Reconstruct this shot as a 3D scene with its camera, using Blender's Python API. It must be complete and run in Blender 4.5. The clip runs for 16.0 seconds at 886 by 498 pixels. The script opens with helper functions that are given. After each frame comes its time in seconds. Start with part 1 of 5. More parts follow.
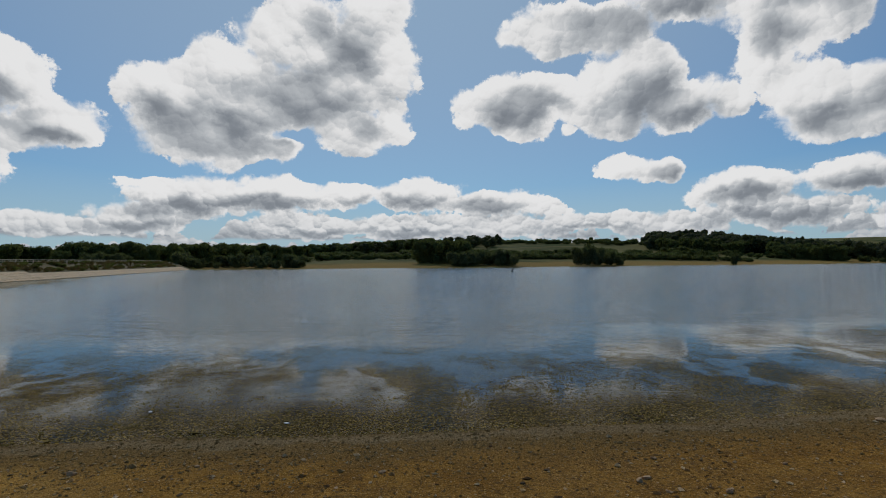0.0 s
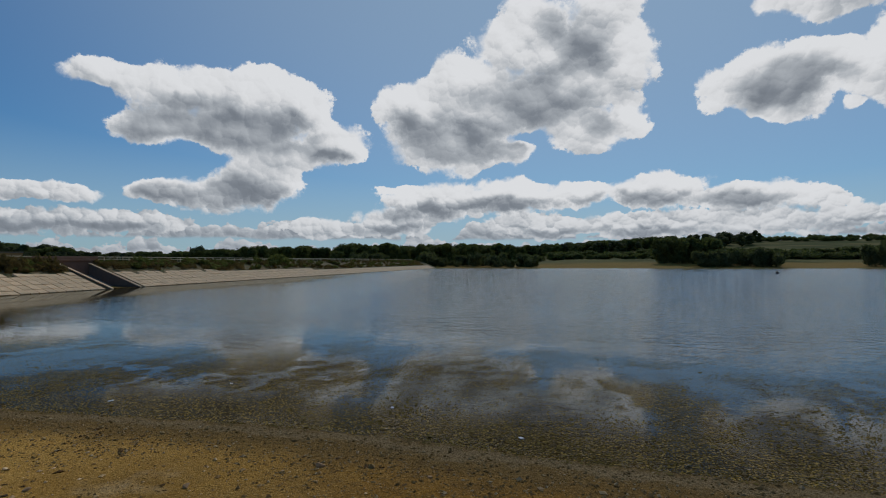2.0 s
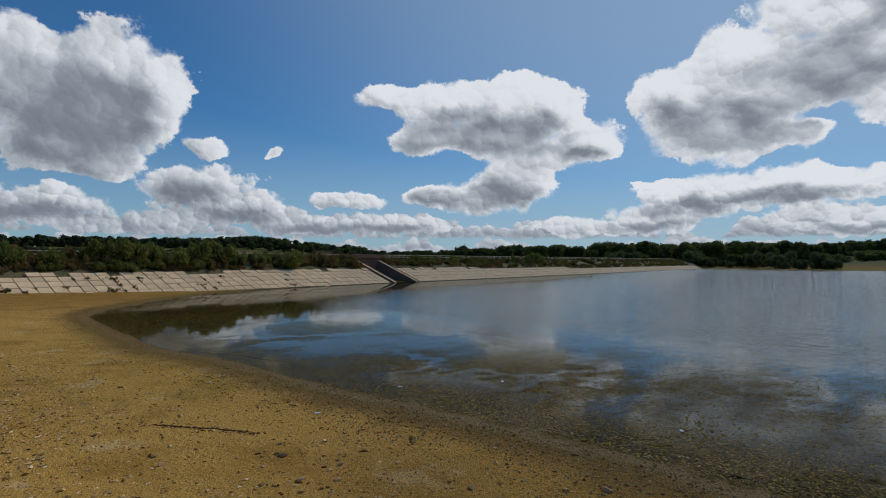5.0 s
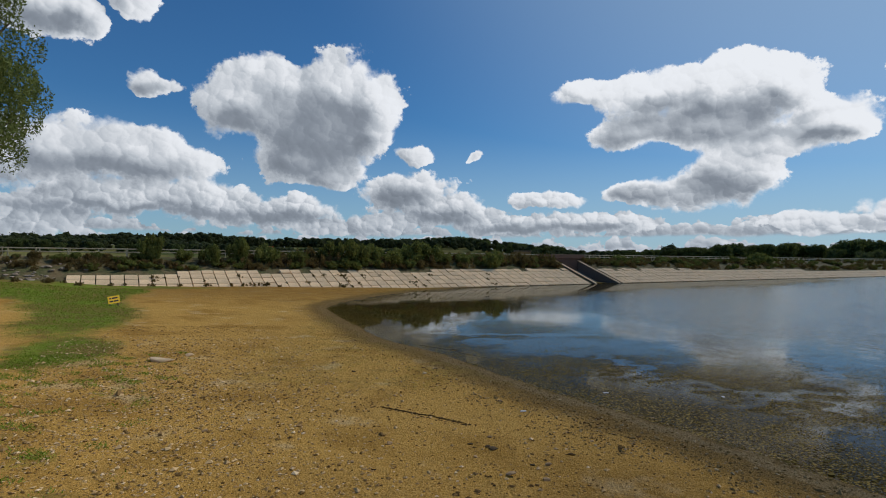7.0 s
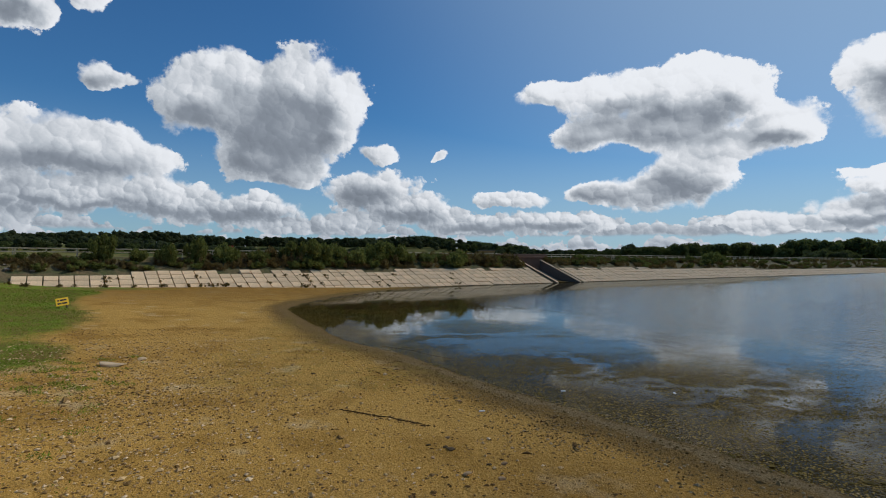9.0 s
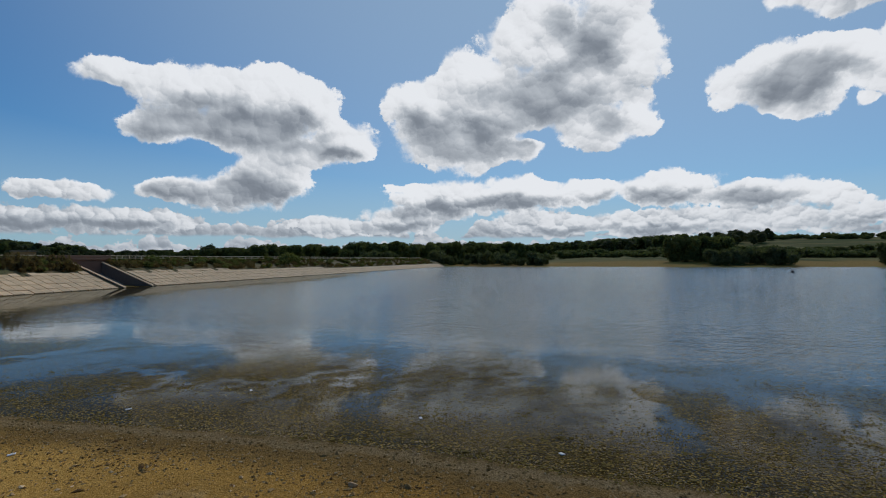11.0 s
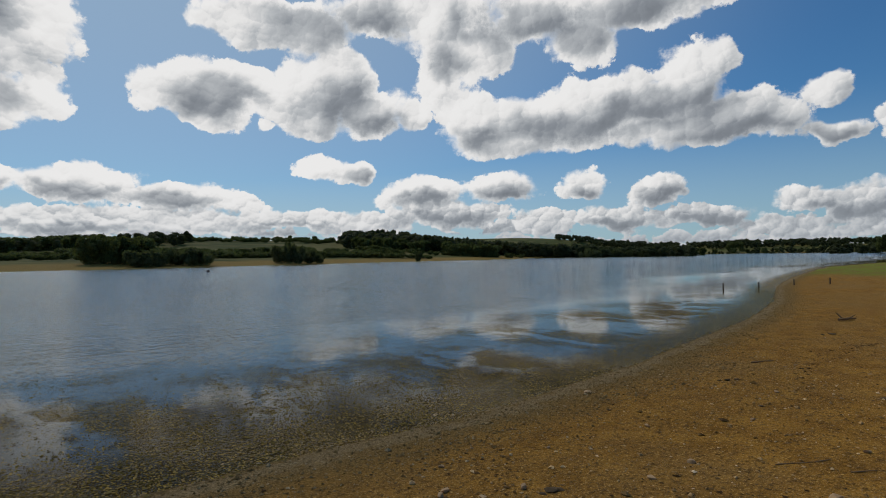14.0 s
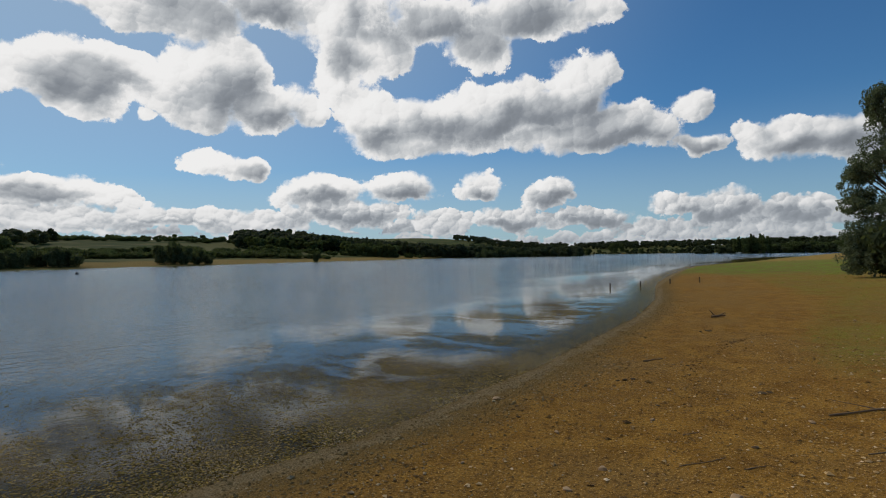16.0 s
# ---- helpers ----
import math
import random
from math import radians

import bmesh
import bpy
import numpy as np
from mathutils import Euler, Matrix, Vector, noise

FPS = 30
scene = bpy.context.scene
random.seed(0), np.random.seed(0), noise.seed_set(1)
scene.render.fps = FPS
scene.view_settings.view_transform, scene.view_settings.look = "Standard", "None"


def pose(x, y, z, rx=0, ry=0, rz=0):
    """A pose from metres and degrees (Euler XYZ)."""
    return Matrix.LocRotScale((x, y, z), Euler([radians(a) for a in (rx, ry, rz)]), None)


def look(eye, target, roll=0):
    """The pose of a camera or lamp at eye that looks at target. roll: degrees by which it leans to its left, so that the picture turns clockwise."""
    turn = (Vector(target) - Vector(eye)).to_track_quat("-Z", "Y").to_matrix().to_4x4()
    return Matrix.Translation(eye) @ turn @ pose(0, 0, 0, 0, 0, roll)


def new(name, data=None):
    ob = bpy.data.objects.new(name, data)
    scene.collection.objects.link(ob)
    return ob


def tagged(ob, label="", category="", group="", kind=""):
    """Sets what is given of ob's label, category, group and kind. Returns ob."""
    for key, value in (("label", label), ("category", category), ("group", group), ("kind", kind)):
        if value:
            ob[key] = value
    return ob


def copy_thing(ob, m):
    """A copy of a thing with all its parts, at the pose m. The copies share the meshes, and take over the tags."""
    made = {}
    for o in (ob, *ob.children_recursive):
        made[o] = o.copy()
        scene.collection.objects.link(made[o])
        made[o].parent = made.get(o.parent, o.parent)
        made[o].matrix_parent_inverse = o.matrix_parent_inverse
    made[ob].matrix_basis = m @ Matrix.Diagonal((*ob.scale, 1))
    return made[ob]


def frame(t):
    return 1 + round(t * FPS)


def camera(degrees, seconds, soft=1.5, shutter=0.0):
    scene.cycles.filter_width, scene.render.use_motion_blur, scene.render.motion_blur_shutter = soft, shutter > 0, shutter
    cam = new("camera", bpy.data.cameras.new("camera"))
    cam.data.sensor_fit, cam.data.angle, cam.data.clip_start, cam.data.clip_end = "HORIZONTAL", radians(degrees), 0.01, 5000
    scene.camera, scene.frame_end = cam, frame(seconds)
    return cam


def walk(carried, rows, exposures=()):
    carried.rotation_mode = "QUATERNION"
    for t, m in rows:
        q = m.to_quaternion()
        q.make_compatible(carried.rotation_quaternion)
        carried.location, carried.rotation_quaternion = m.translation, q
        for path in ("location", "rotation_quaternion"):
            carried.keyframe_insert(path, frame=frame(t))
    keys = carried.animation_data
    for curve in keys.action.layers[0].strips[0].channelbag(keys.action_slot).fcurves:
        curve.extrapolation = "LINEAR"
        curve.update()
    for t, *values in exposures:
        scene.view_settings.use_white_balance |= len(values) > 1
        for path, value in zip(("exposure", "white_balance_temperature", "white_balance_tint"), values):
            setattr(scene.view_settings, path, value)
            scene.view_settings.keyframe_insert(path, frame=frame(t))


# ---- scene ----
cam = camera(78.3, 16.0, 1.0)
PATH = [
    (0, (0.952, -1.704, 4.156), (0.998, 0.295, 4.198), -0.3),
    (0.5, (0.916, -1.25, 4.193), (0.781, 0.745, 4.234), -0.3),
    (1, (0.854, -0.812, 4.203), (0.489, 1.154, 4.246), -0.4),
    (1.5, (0.76, -0.469, 4.202), (0.216, 1.455, 4.244), -0.2),
    (2, (0.54, -0.134, 4.17), (-0.235, 1.709, 4.213), -0.1),
    (2.5, (0.377, 0.215, 4.128), (-0.562, 1.981, 4.171), -0.0),
    (3, (0.19, 0.422, 4.119), (-0.803, 2.158, 4.162), 0.1),
    (3.5, (-0.009, 0.554, 4.124), (-1.068, 2.25, 4.167), 0.0),
    (4, (-0.225, 0.526, 4.175), (-1.35, 2.179, 4.216), 0.2),
    (4.5, (-0.442, 0.435, 4.2), (-1.735, 1.961, 4.24), 0.3),
    (5, (-0.549, 0.383, 4.186), (-2.058, 1.696, 4.223), 0.3),
    (5.2, (-0.558, 0.381, 4.17), (-2.141, 1.603, 4.208), 0.3),
    (7.3, (-0.462, 0.104, 4.284), (-2.35, 0.763, 4.314), 0.5),
    (7.5, (-0.453, 0.138, 4.296), (-2.348, 0.777, 4.326), 0.5),
    (8, (-0.432, 0.172, 4.337), (-2.336, 0.781, 4.365), 0.5),
    (8.2, (-0.412, 0.16, 4.345), (-2.319, 0.762, 4.375), 0.5),
    (10.3, (-0.35, 0.407, 4.29), (-1.613, 1.957, 4.325), 0.1),
    (10.5, (-0.337, 0.344, 4.287), (-1.475, 1.988, 4.325), 0.0),
    (11, (-0.288, 0.285, 4.323), (-1.092, 2.116, 4.359), -0.1),
    (11.5, (-0.262, 0.229, 4.327), (-0.737, 2.171, 4.364), -0.0),
    (12, (-0.189, 0.237, 4.31), (-0.336, 2.231, 4.348), -0.2),
    (12.5, (-0.183, 0.182, 4.309), (0.001, 2.173, 4.345), -0.4),
    (13, (-0.178, 0.202, 4.277), (0.368, 2.126, 4.31), -0.5),
    (13.5, (-0.197, 0.197, 4.265), (0.641, 2.013, 4.294), -0.8),
    (14, (-0.254, 0.171, 4.279), (0.816, 1.86, 4.304), -0.8),
    (14.5, (-0.31, 0.183, 4.319), (0.931, 1.751, 4.341), -0.8),
    (15, (-0.339, 0.283, 4.356), (0.984, 1.783, 4.376), -0.8),
    (15.5, (-0.253, 0.493, 4.394), (1.094, 1.971, 4.415), -0.8),
    (16, (-0.076, 0.843, 4.457), (1.286, 2.308, 4.477), -0.8),
]
# the clip's own exposure in stops, and white balance
EXPOSURES = [(0.0, -1.12, 6480, 10), (1.0, -1.18, 6450, 10), (2.0, -1.23, 6300, 10), (3.0, -1.19, 6150, 10), (5.0, -1.16, 6100, 10), (7.5, -0.98, 6150, 10), (8.0, -0.98, 6150, 10), (10.5, -1.03, 6150, 10), (12.0, -1.09, 6400, 10), (14.0, -1.04, 6550, 10), (16.0, -0.98, 6550, 10)]
SUN, SKY, CLOUD = 5.0, 0.107, 1.68
walk(cam, [(t, look(eye, target, roll)) for t, eye, target, roll in PATH], EXPOSURES)

# ---- light: sun high ahead, blue sky with broken cumulus ----
SUN_AZ, SUN_EL = 4.0, 46.0  # degrees to the left of +y, and above the horizon
sun_way = Vector((-math.sin(radians(SUN_AZ)) * math.cos(radians(SUN_EL)), math.cos(radians(SUN_AZ)) * math.cos(radians(SUN_EL)), math.sin(radians(SUN_EL))))
sun = new("sun", bpy.data.lights.new("sun", "SUN"))
sun.data.energy, sun.data.angle, sun.data.color = SUN, radians(0.6), (1.0, 0.90, 0.76)
sun.rotation_euler = sun_way.to_track_quat("Z", "Y").to_euler()


class Tree:
    """Short hand for building a node tree."""

    def __init__(self, nodes, links):
        self.nodes, self.links = nodes, links

    def put(self, socket, value):
        if isinstance(value, bpy.types.NodeSocket):
            self.links.new(value, socket)
        elif value is not None:
            socket.default_value = value

    def node(self, kind, inputs=(), **props):
        n = self.nodes.new(kind)
        if "operation" in props:
            n.operation = props["operation"]
        if "use_clamp" in props:
            n.use_clamp = props["use_clamp"]
        if "interpolation_type" in props:
            n.interpolation_type = props["interpolation_type"]
        if "data_type" in props:
            n.data_type = props["data_type"]
        if "blend_type" in props:
            n.blend_type = props["blend_type"]
        if "attribute_name" in props:
            n.attribute_name = props["attribute_name"]
        if "feature" in props:
            n.voronoi_dimensions, n.feature = "2D", props["feature"]
        if "node_tree" in props:
            n.node_tree = props["node_tree"]
        for i, v in (inputs.items() if isinstance(inputs, dict) else enumerate(inputs)):
            self.put(n.inputs[i], v)
        return n

    def math(self, op, *values, clamp=False):
        return self.node("ShaderNodeMath", values, operation=op, use_clamp=clamp).outputs[0]

    def vec(self, op, *values):
        n = self.node("ShaderNodeVectorMath", values, operation=op)
        return n.outputs[1] if op in ("LENGTH", "DOT_PRODUCT") else n.outputs[0]

    def noise(self, vector, scale, detail=4.0, rough=0.55, distortion=0.0):
        return self.node("ShaderNodeTexNoise", {"Vector": vector, "Scale": scale, "Detail": detail, "Roughness": rough, "Distortion": distortion}).outputs[0]

    def ramp(self, value, a, b, lo=0.0, hi=1.0):
        return self.node("ShaderNodeMapRange", (value, a, b, lo, hi), interpolation_type="SMOOTHSTEP").outputs[0]

    def mix(self, fac, a, b, blend="MIX"):
        n = self.node("ShaderNodeMix", data_type="RGBA", blend_type=blend)
        self.put(n.inputs[0], fac)
        for s, v in ((n.inputs[6], a), (n.inputs[7], b)):
            self.put(s, (*v, 1.0) if isinstance(v, tuple) and len(v) == 3 else v)
        return n.outputs[2]


world = bpy.data.worlds.new("sky")
scene.world = world
world.use_nodes = True
world.node_tree.nodes.clear()

# The outline of the cumulus: rounded heaps, each (azimuth, elevation, half width, half height) in degrees
CLOUDS = []


UNDERSIDES = []  # their thick grey parts, in degrees too


def cloud(heaps):
    CLOUDS.append(heaps)


def underside(heaps):
    UNDERSIDES.append(heaps)


cloud([(6.7, 21.8, 4.7, 3.8), (11.0, 20.8, 3.4, 2.8), (13.1, 23.4, 3.9, 3.1), (15.9, 21.8, 3.5, 3.0), (4.3, 19.0, 3.1, 3.8), (20.1, 18.2, 5.1, 2.7), (24.8, 15.4, 4.7, 3.6), (12.6, 16.3, 6.4, 3.8), (8.5, 13.6, 4.9, 2.4), (21.9, 11.8, 6.9, 2.3), (15.1, 11.1, 2.2, 1.6), (4.1, 14.6, 2.2, 2.3), (5.4, 24.8, 3.8, 2.9), (18.7, 14.6, 4.8, 3.1), (9.0, 17.7, 4.6, 3.2)])  # tall cloud
cloud([(54.1, 16.2, 4.2, 1.4), (48.1, 15.7, 5.0, 2.4), (42.1, 15.6, 4.9, 3.0), (38.1, 15.2, 4.0, 2.6), (43.9, 12.8, 8.2, 2.4), (34.1, 12.0, 3.4, 2.0), (38.6, 10.7, 5.2, 1.7), (49.9, 12.9, 4.1, 1.8), (41.8, 7.9, 4.2, 2.1), (45.1, 6.5, 5.1, 1.8), (50.4, 6.8, 3.6, 1.3), (58.7, 6.0, 4.0, 0.9)])  # anvil cloud
cloud([(80.9, 17.3, 5.1, 3.7), (86.3, 17.0, 5.3, 3.0), (89.6, 14.6, 4.6, 3.0), (82.3, 12.6, 7.5, 4.3), (76.5, 15.3, 2.9, 3.2), (84.5, 9.9, 5.1, 2.3), (81.1, 8.1, 2.6, 1.2), (77.0, 12.5, 2.6, 1.7)])  # puffy cloud
cloud([(100.0, 9.6, 5.3, 2.6), (105.7, 9.0, 4.8, 2.7), (96.2, 8.7, 4.1, 2.1), (109.5, 8.3, 3.6, 2.3), (98.2, 15.4, 2.1, 1.1), (73.7, 7.1, 5.1, 2.1), (72.9, 10.6, 2.1, 0.9), (66.7, 10.5, 0.7, 0.6), (106.8, 20.6, 4.4, 2.5), (103.1, 20.2, 1.8, 1.3), (99.3, 22.2, 2.0, 1.3), (113.4, 10.8, 3.3, 2.6)])  # west bank
cloud([(107.5, 3.1, 5.1, 1.7), (100.0, 5.2, 7.3, 1.7), (92.1, 5.1, 5.9, 2.0), (84.5, 4.5, 4.0, 1.6), (76.4, 3.5, 3.6, 1.2), (67.5, 4.2, 4.2, 1.2), (59.9, 3.3, 4.6, 1.1), (53.7, 3.5, 5.5, 1.0)])  # west low bank
cloud([(-16.0, 15.7, 3.1, 2.4), (-6.8, 16.1, 3.8, 2.9), (-9.9, 15.8, 3.6, 2.8), (-13.3, 17.2, 3.5, 2.1), (-19.4, 16.8, 4.8, 3.5), (-22.7, 18.1, 3.8, 3.3), (-24.9, 15.0, 4.5, 2.4), (-18.8, 13.8, 3.7, 1.9), (-29.4, 14.3, 1.8, 1.4), (-8.5, 13.9, 3.3, 1.4), (-14.7, 12.8, 0.8, 0.4)])  # noon cloud
cloud([(-13.3, 22.2, 5.4, 2.5), (-18.9, 22.0, 4.7, 2.4), (-25.5, 24.1, 4.9, 2.7), (-32.5, 23.7, 5.1, 3.3), (-35.4, 20.7, 5.2, 3.1), (-42.0, 23.4, 5.1, 2.7), (-47.3, 21.3, 3.9, 2.5), (-52.0, 23.7, 6.5, 2.7), (-58.5, 23.2, 4.6, 1.7), (-9.5, 22.5, 2.8, 1.2), (-32.4, 18.0, 2.6, 2.3)])  # noon cloud top
cloud([(-35.6, 13.9, 3.5, 3.2), (-41.9, 13.8, 5.9, 2.9), (-47.2, 14.1, 5.8, 3.0), (-52.9, 14.6, 5.0, 2.8), (-56.8, 15.6, 3.8, 3.4), (-59.5, 17.6, 2.1, 1.5), (-60.9, 12.8, 5.2, 2.4), (-56.2, 11.9, 7.1, 1.7), (-63.9, 11.9, 3.5, 1.7), (-68.5, 10.6, 3.0, 1.3), (-68.1, 13.8, 1.6, 1.2), (-39.5, 11.5, 6.5, 1.5)])  # long cloud
cloud([(-74.8, 9.9, 3.2, 2.0), (-78.1, 9.7, 3.4, 1.9), (-81.2, 9.5, 2.8, 2.2), (-84.0, 8.9, 3.0, 1.8), (-72.6, 11.1, 1.2, 1.0)])  # east cloud
cloud([(-19.6, 9.3, 2.4, 1.4), (-23.4, 9.0, 2.5, 1.4), (-29.9, 6.4, 4.7, 1.6), (-38.8, 6.9, 4.5, 1.7), (-46.8, 6.9, 2.5, 1.2), (-53.6, 6.2, 2.7, 1.5), (-66.1, 4.5, 2.9, 1.1), (-70.2, 4.2, 3.0, 1.3), (-76.2, 3.6, 2.9, 1.2)])  # small cloud
cloud([(-33.4, 4.3, 6.5, 1.3), (-42.9, 3.3, 3.3, 1.3), (-49.9, 3.7, 4.0, 1.3), (-58.2, 3.5, 4.9, 1.1), (-25.3, 3.7, 4.6, 1.2), (-19.3, 4.0, 4.4, 0.9), (-64.2, 2.2, 4.5, 0.8), (-72.6, 2.1, 5.3, 0.8)])  # east low bank
cloud([(28.2, 4.1, 4.3, 1.5), (22.5, 6.2, 6.2, 2.1), (16.2, 6.7, 6.1, 2.0), (27.3, 7.5, 2.2, 0.5), (8.3, 7.1, 4.1, 1.4), (1.3, 6.9, 5.1, 1.8), (-5.9, 5.8, 5.3, 1.3), (-11.7, 5.3, 2.9, 0.8)])  # middle bank
cloud([(11.8, 3.6, 6.3, 1.0), (2.5, 3.4, 6.5, 1.1), (-7.0, 3.6, 6.5, 1.2), (-16.2, 4.0, 4.5, 0.9), (-22.2, 3.6, 4.3, 1.1), (34.5, 3.4, 4.3, 1.1)])  # middle low bank
cloud([(73.8, 6.8, 5.1, 2.0), (69.7, 4.6, 4.3, 1.6), (75.7, 3.5, 4.0, 1.1), (63.2, 3.3, 5.1, 1.0), (54.6, 3.5, 5.3, 1.2), (86.0, 4.3, 4.2, 1.4), (81.5, 2.8, 4.1, 1.0)])  # left bank

underside([(13.2, 16.4, 6.5, 2.6), (8.4, 21.1, 3.0, 2.3), (10.5, 23.3, 2.6, 1.8), (21.6, 12.8, 6.6, 2.2), (15.9, 11.4, 3.3, 1.2), (7.0, 13.9, 2.0, 1.1), (26.3, 14.4, 2.3, 1.4)])  # tall cloud
underside([(48.1, 12.9, 6.5, 2.0), (40.4, 12.5, 6.7, 2.2), (44.5, 13.7, 6.5, 1.5), (42.7, 6.8, 5.0, 1.9), (49.8, 6.5, 3.6, 1.0), (34.6, 10.6, 2.3, 0.8)])  # anvil cloud
underside([(82.9, 11.0, 6.9, 3.2), (81.7, 13.7, 4.6, 2.6), (89.5, 11.9, 4.4, 2.2), (84.5, 9.1, 4.6, 1.7), (90.6, 13.1, 2.7, 1.7), (101.4, 7.7, 6.6, 1.3), (108.4, 5.9, 5.0, 1.2), (99.9, 3.9, 9.7, 0.7), (75.2, 6.2, 4.5, 1.2), (105.8, 19.0, 3.8, 1.2), (98.2, 14.9, 1.5, 0.6), (88.9, 3.8, 6.6, 0.7)])  # puffy cloud, west banks
underside([(-9.5, 15.7, 4.5, 2.3), (-22.1, 15.7, 4.9, 3.2), (-25.4, 13.8, 3.7, 1.5), (-18.9, 23.2, 6.8, 2.2), (-25.5, 23.1, 3.3, 2.4), (-45.0, 22.3, 6.2, 2.9), (-38.4, 23.0, 4.9, 2.5), (-52.5, 22.9, 5.4, 1.9), (-33.0, 19.6, 2.3, 1.7)])  # noon clouds
underside([(-45.4, 12.7, 8.7, 1.7), (-51.8, 13.3, 6.2, 2.0), (-57.3, 13.4, 4.3, 2.2), (-37.1, 12.1, 3.5, 1.4), (-60.9, 11.2, 4.2, 1.2), (-68.5, 10.2, 2.6, 0.7)])  # long cloud
underside([(-23.4, 8.6, 2.0, 0.9), (-39.4, 6.2, 3.3, 1.1), (-54.2, 5.7, 2.2, 0.9), (-46.8, 6.4, 1.6, 0.7), (-69.7, 3.6, 3.9, 0.7), (-76.2, 3.1, 2.5, 0.7), (-29.9, 5.8, 3.8, 0.8), (-33.4, 3.8, 5.9, 0.6), (-58.2, 3.1, 4.9, 0.6), (-49.9, 3.1, 3.5, 0.5)])  # small clouds
underside([(16.2, 5.6, 6.9, 1.0), (3.6, 6.1, 6.2, 1.1), (-5.9, 5.4, 4.2, 0.7), (24.4, 5.2, 5.0, 0.9), (28.1, 3.5, 3.6, 0.6), (-38.0, 6.1, 3.1, 1.1), (-31.8, 3.7, 5.2, 0.7), (2.5, 2.9, 7.7, 0.4), (11.8, 3.0, 5.7, 0.4), (-16.2, 3.3, 4.5, 0.5)])  # middle bank
underside([(74.3, 5.9, 4.8, 1.3), (85.2, 3.5, 4.0, 0.7), (69.2, 4.0, 3.8, 0.7), (62.1, 2.9, 4.6, 0.5), (54.0, 2.9, 4.7, 0.5)])  # left bank
underside([(-77.3, 8.8, 4.8, 1.1), (-81.2, 8.6, 2.8, 1.2)])  # east cloud

def heaped(name, clouds, blend):
    """A node group: how far inside the nearest heap a place is."""
    group = bpy.data.node_groups.new(name, "ShaderNodeTree")
    group.interface.new_socket("place", in_out="INPUT", socket_type="NodeSocketVector")
    group.interface.new_socket("depth", in_out="OUTPUT", socket_type="NodeSocketFloat")
    g = Tree(group.nodes, group.links)
    place = g.node("NodeGroupInput").outputs[0]
    nearest = None
    for heaps in clouds:
        for az, el, rx, ry in heaps:
            off = g.node("ShaderNodeVectorMath", (place, (1 / rx, 1 / ry, 0), (-az / rx, -el / ry, 0)), operation="MULTIPLY_ADD").outputs[0]
            far = g.vec("LENGTH", off)
            nearest = far if nearest is None else g.math("SMOOTH_MIN", nearest, far, blend)
    g.links.new(g.math("SUBTRACT", 1.0, nearest), g.node("NodeGroupOutput").inputs[0])
    return group


cumulus, grey_parts = heaped("cumulus", CLOUDS, 0.3), heaped("undersides", UNDERSIDES, 0.5)

w = Tree(world.node_tree.nodes, world.node_tree.links)
way = w.node("ShaderNodeTexCoord").outputs["Generated"]
xyz = w.node("ShaderNodeSeparateXYZ", (way,))
azimuth = w.math("DEGREES", w.math("ARCTAN2", w.math("MULTIPLY", xyz.outputs[0], -1.0), xyz.outputs[1]))
height = w.math("DEGREES", w.math("ARCSINE", xyz.outputs[2]))
spot = w.node("ShaderNodeCombineXYZ", (azimuth, height, 0.0)).outputs[0]
# the heaps' edges: broad billows, then cauliflower knobs
billow = w.node("ShaderNodeTexNoise", {"Vector": spot, "Scale": 0.22, "Detail": 4.0, "Roughness": 0.55}).outputs[1]
bent = w.node("ShaderNodeVectorMath", (w.vec("SUBTRACT", billow, (0.5, 0.5, 0.5)), (4.2, 3.2, 0.0), spot), operation="MULTIPLY_ADD").outputs[0]
fine = w.noise(spot, 2.6, 5.0, 0.62)
wisp = w.noise(spot, 0.3, 3.0, 0.5)
curl = w.node("ShaderNodeTexNoise", {"Vector": spot, "Scale": 0.7, "Detail": 4.0, "Roughness": 0.6}).outputs[1]
swirl = w.node("ShaderNodeVectorMath", (w.vec("SUBTRACT", curl, (0.5, 0.5, 0.5)), (1.5, 1.2, 0.0), spot), operation="MULTIPLY_ADD").outputs[0]
to_sun = w.vec("NORMALIZE", w.vec("SUBTRACT", (SUN_AZ, SUN_EL, 0.0), spot))  # across the sky


def hollow(at, size, kind):
    """Nought in the middle of a rounded head, growing towards the creases between heads."""
    far = w.node("ShaderNodeTexVoronoi", {"Vector": w.vec("MULTIPLY", at, (0.85, 1.0, 0.0)), "Scale": size, "Randomness": 1.0}, feature=kind).outputs[0]
    return w.math("MULTIPLY", far, far)


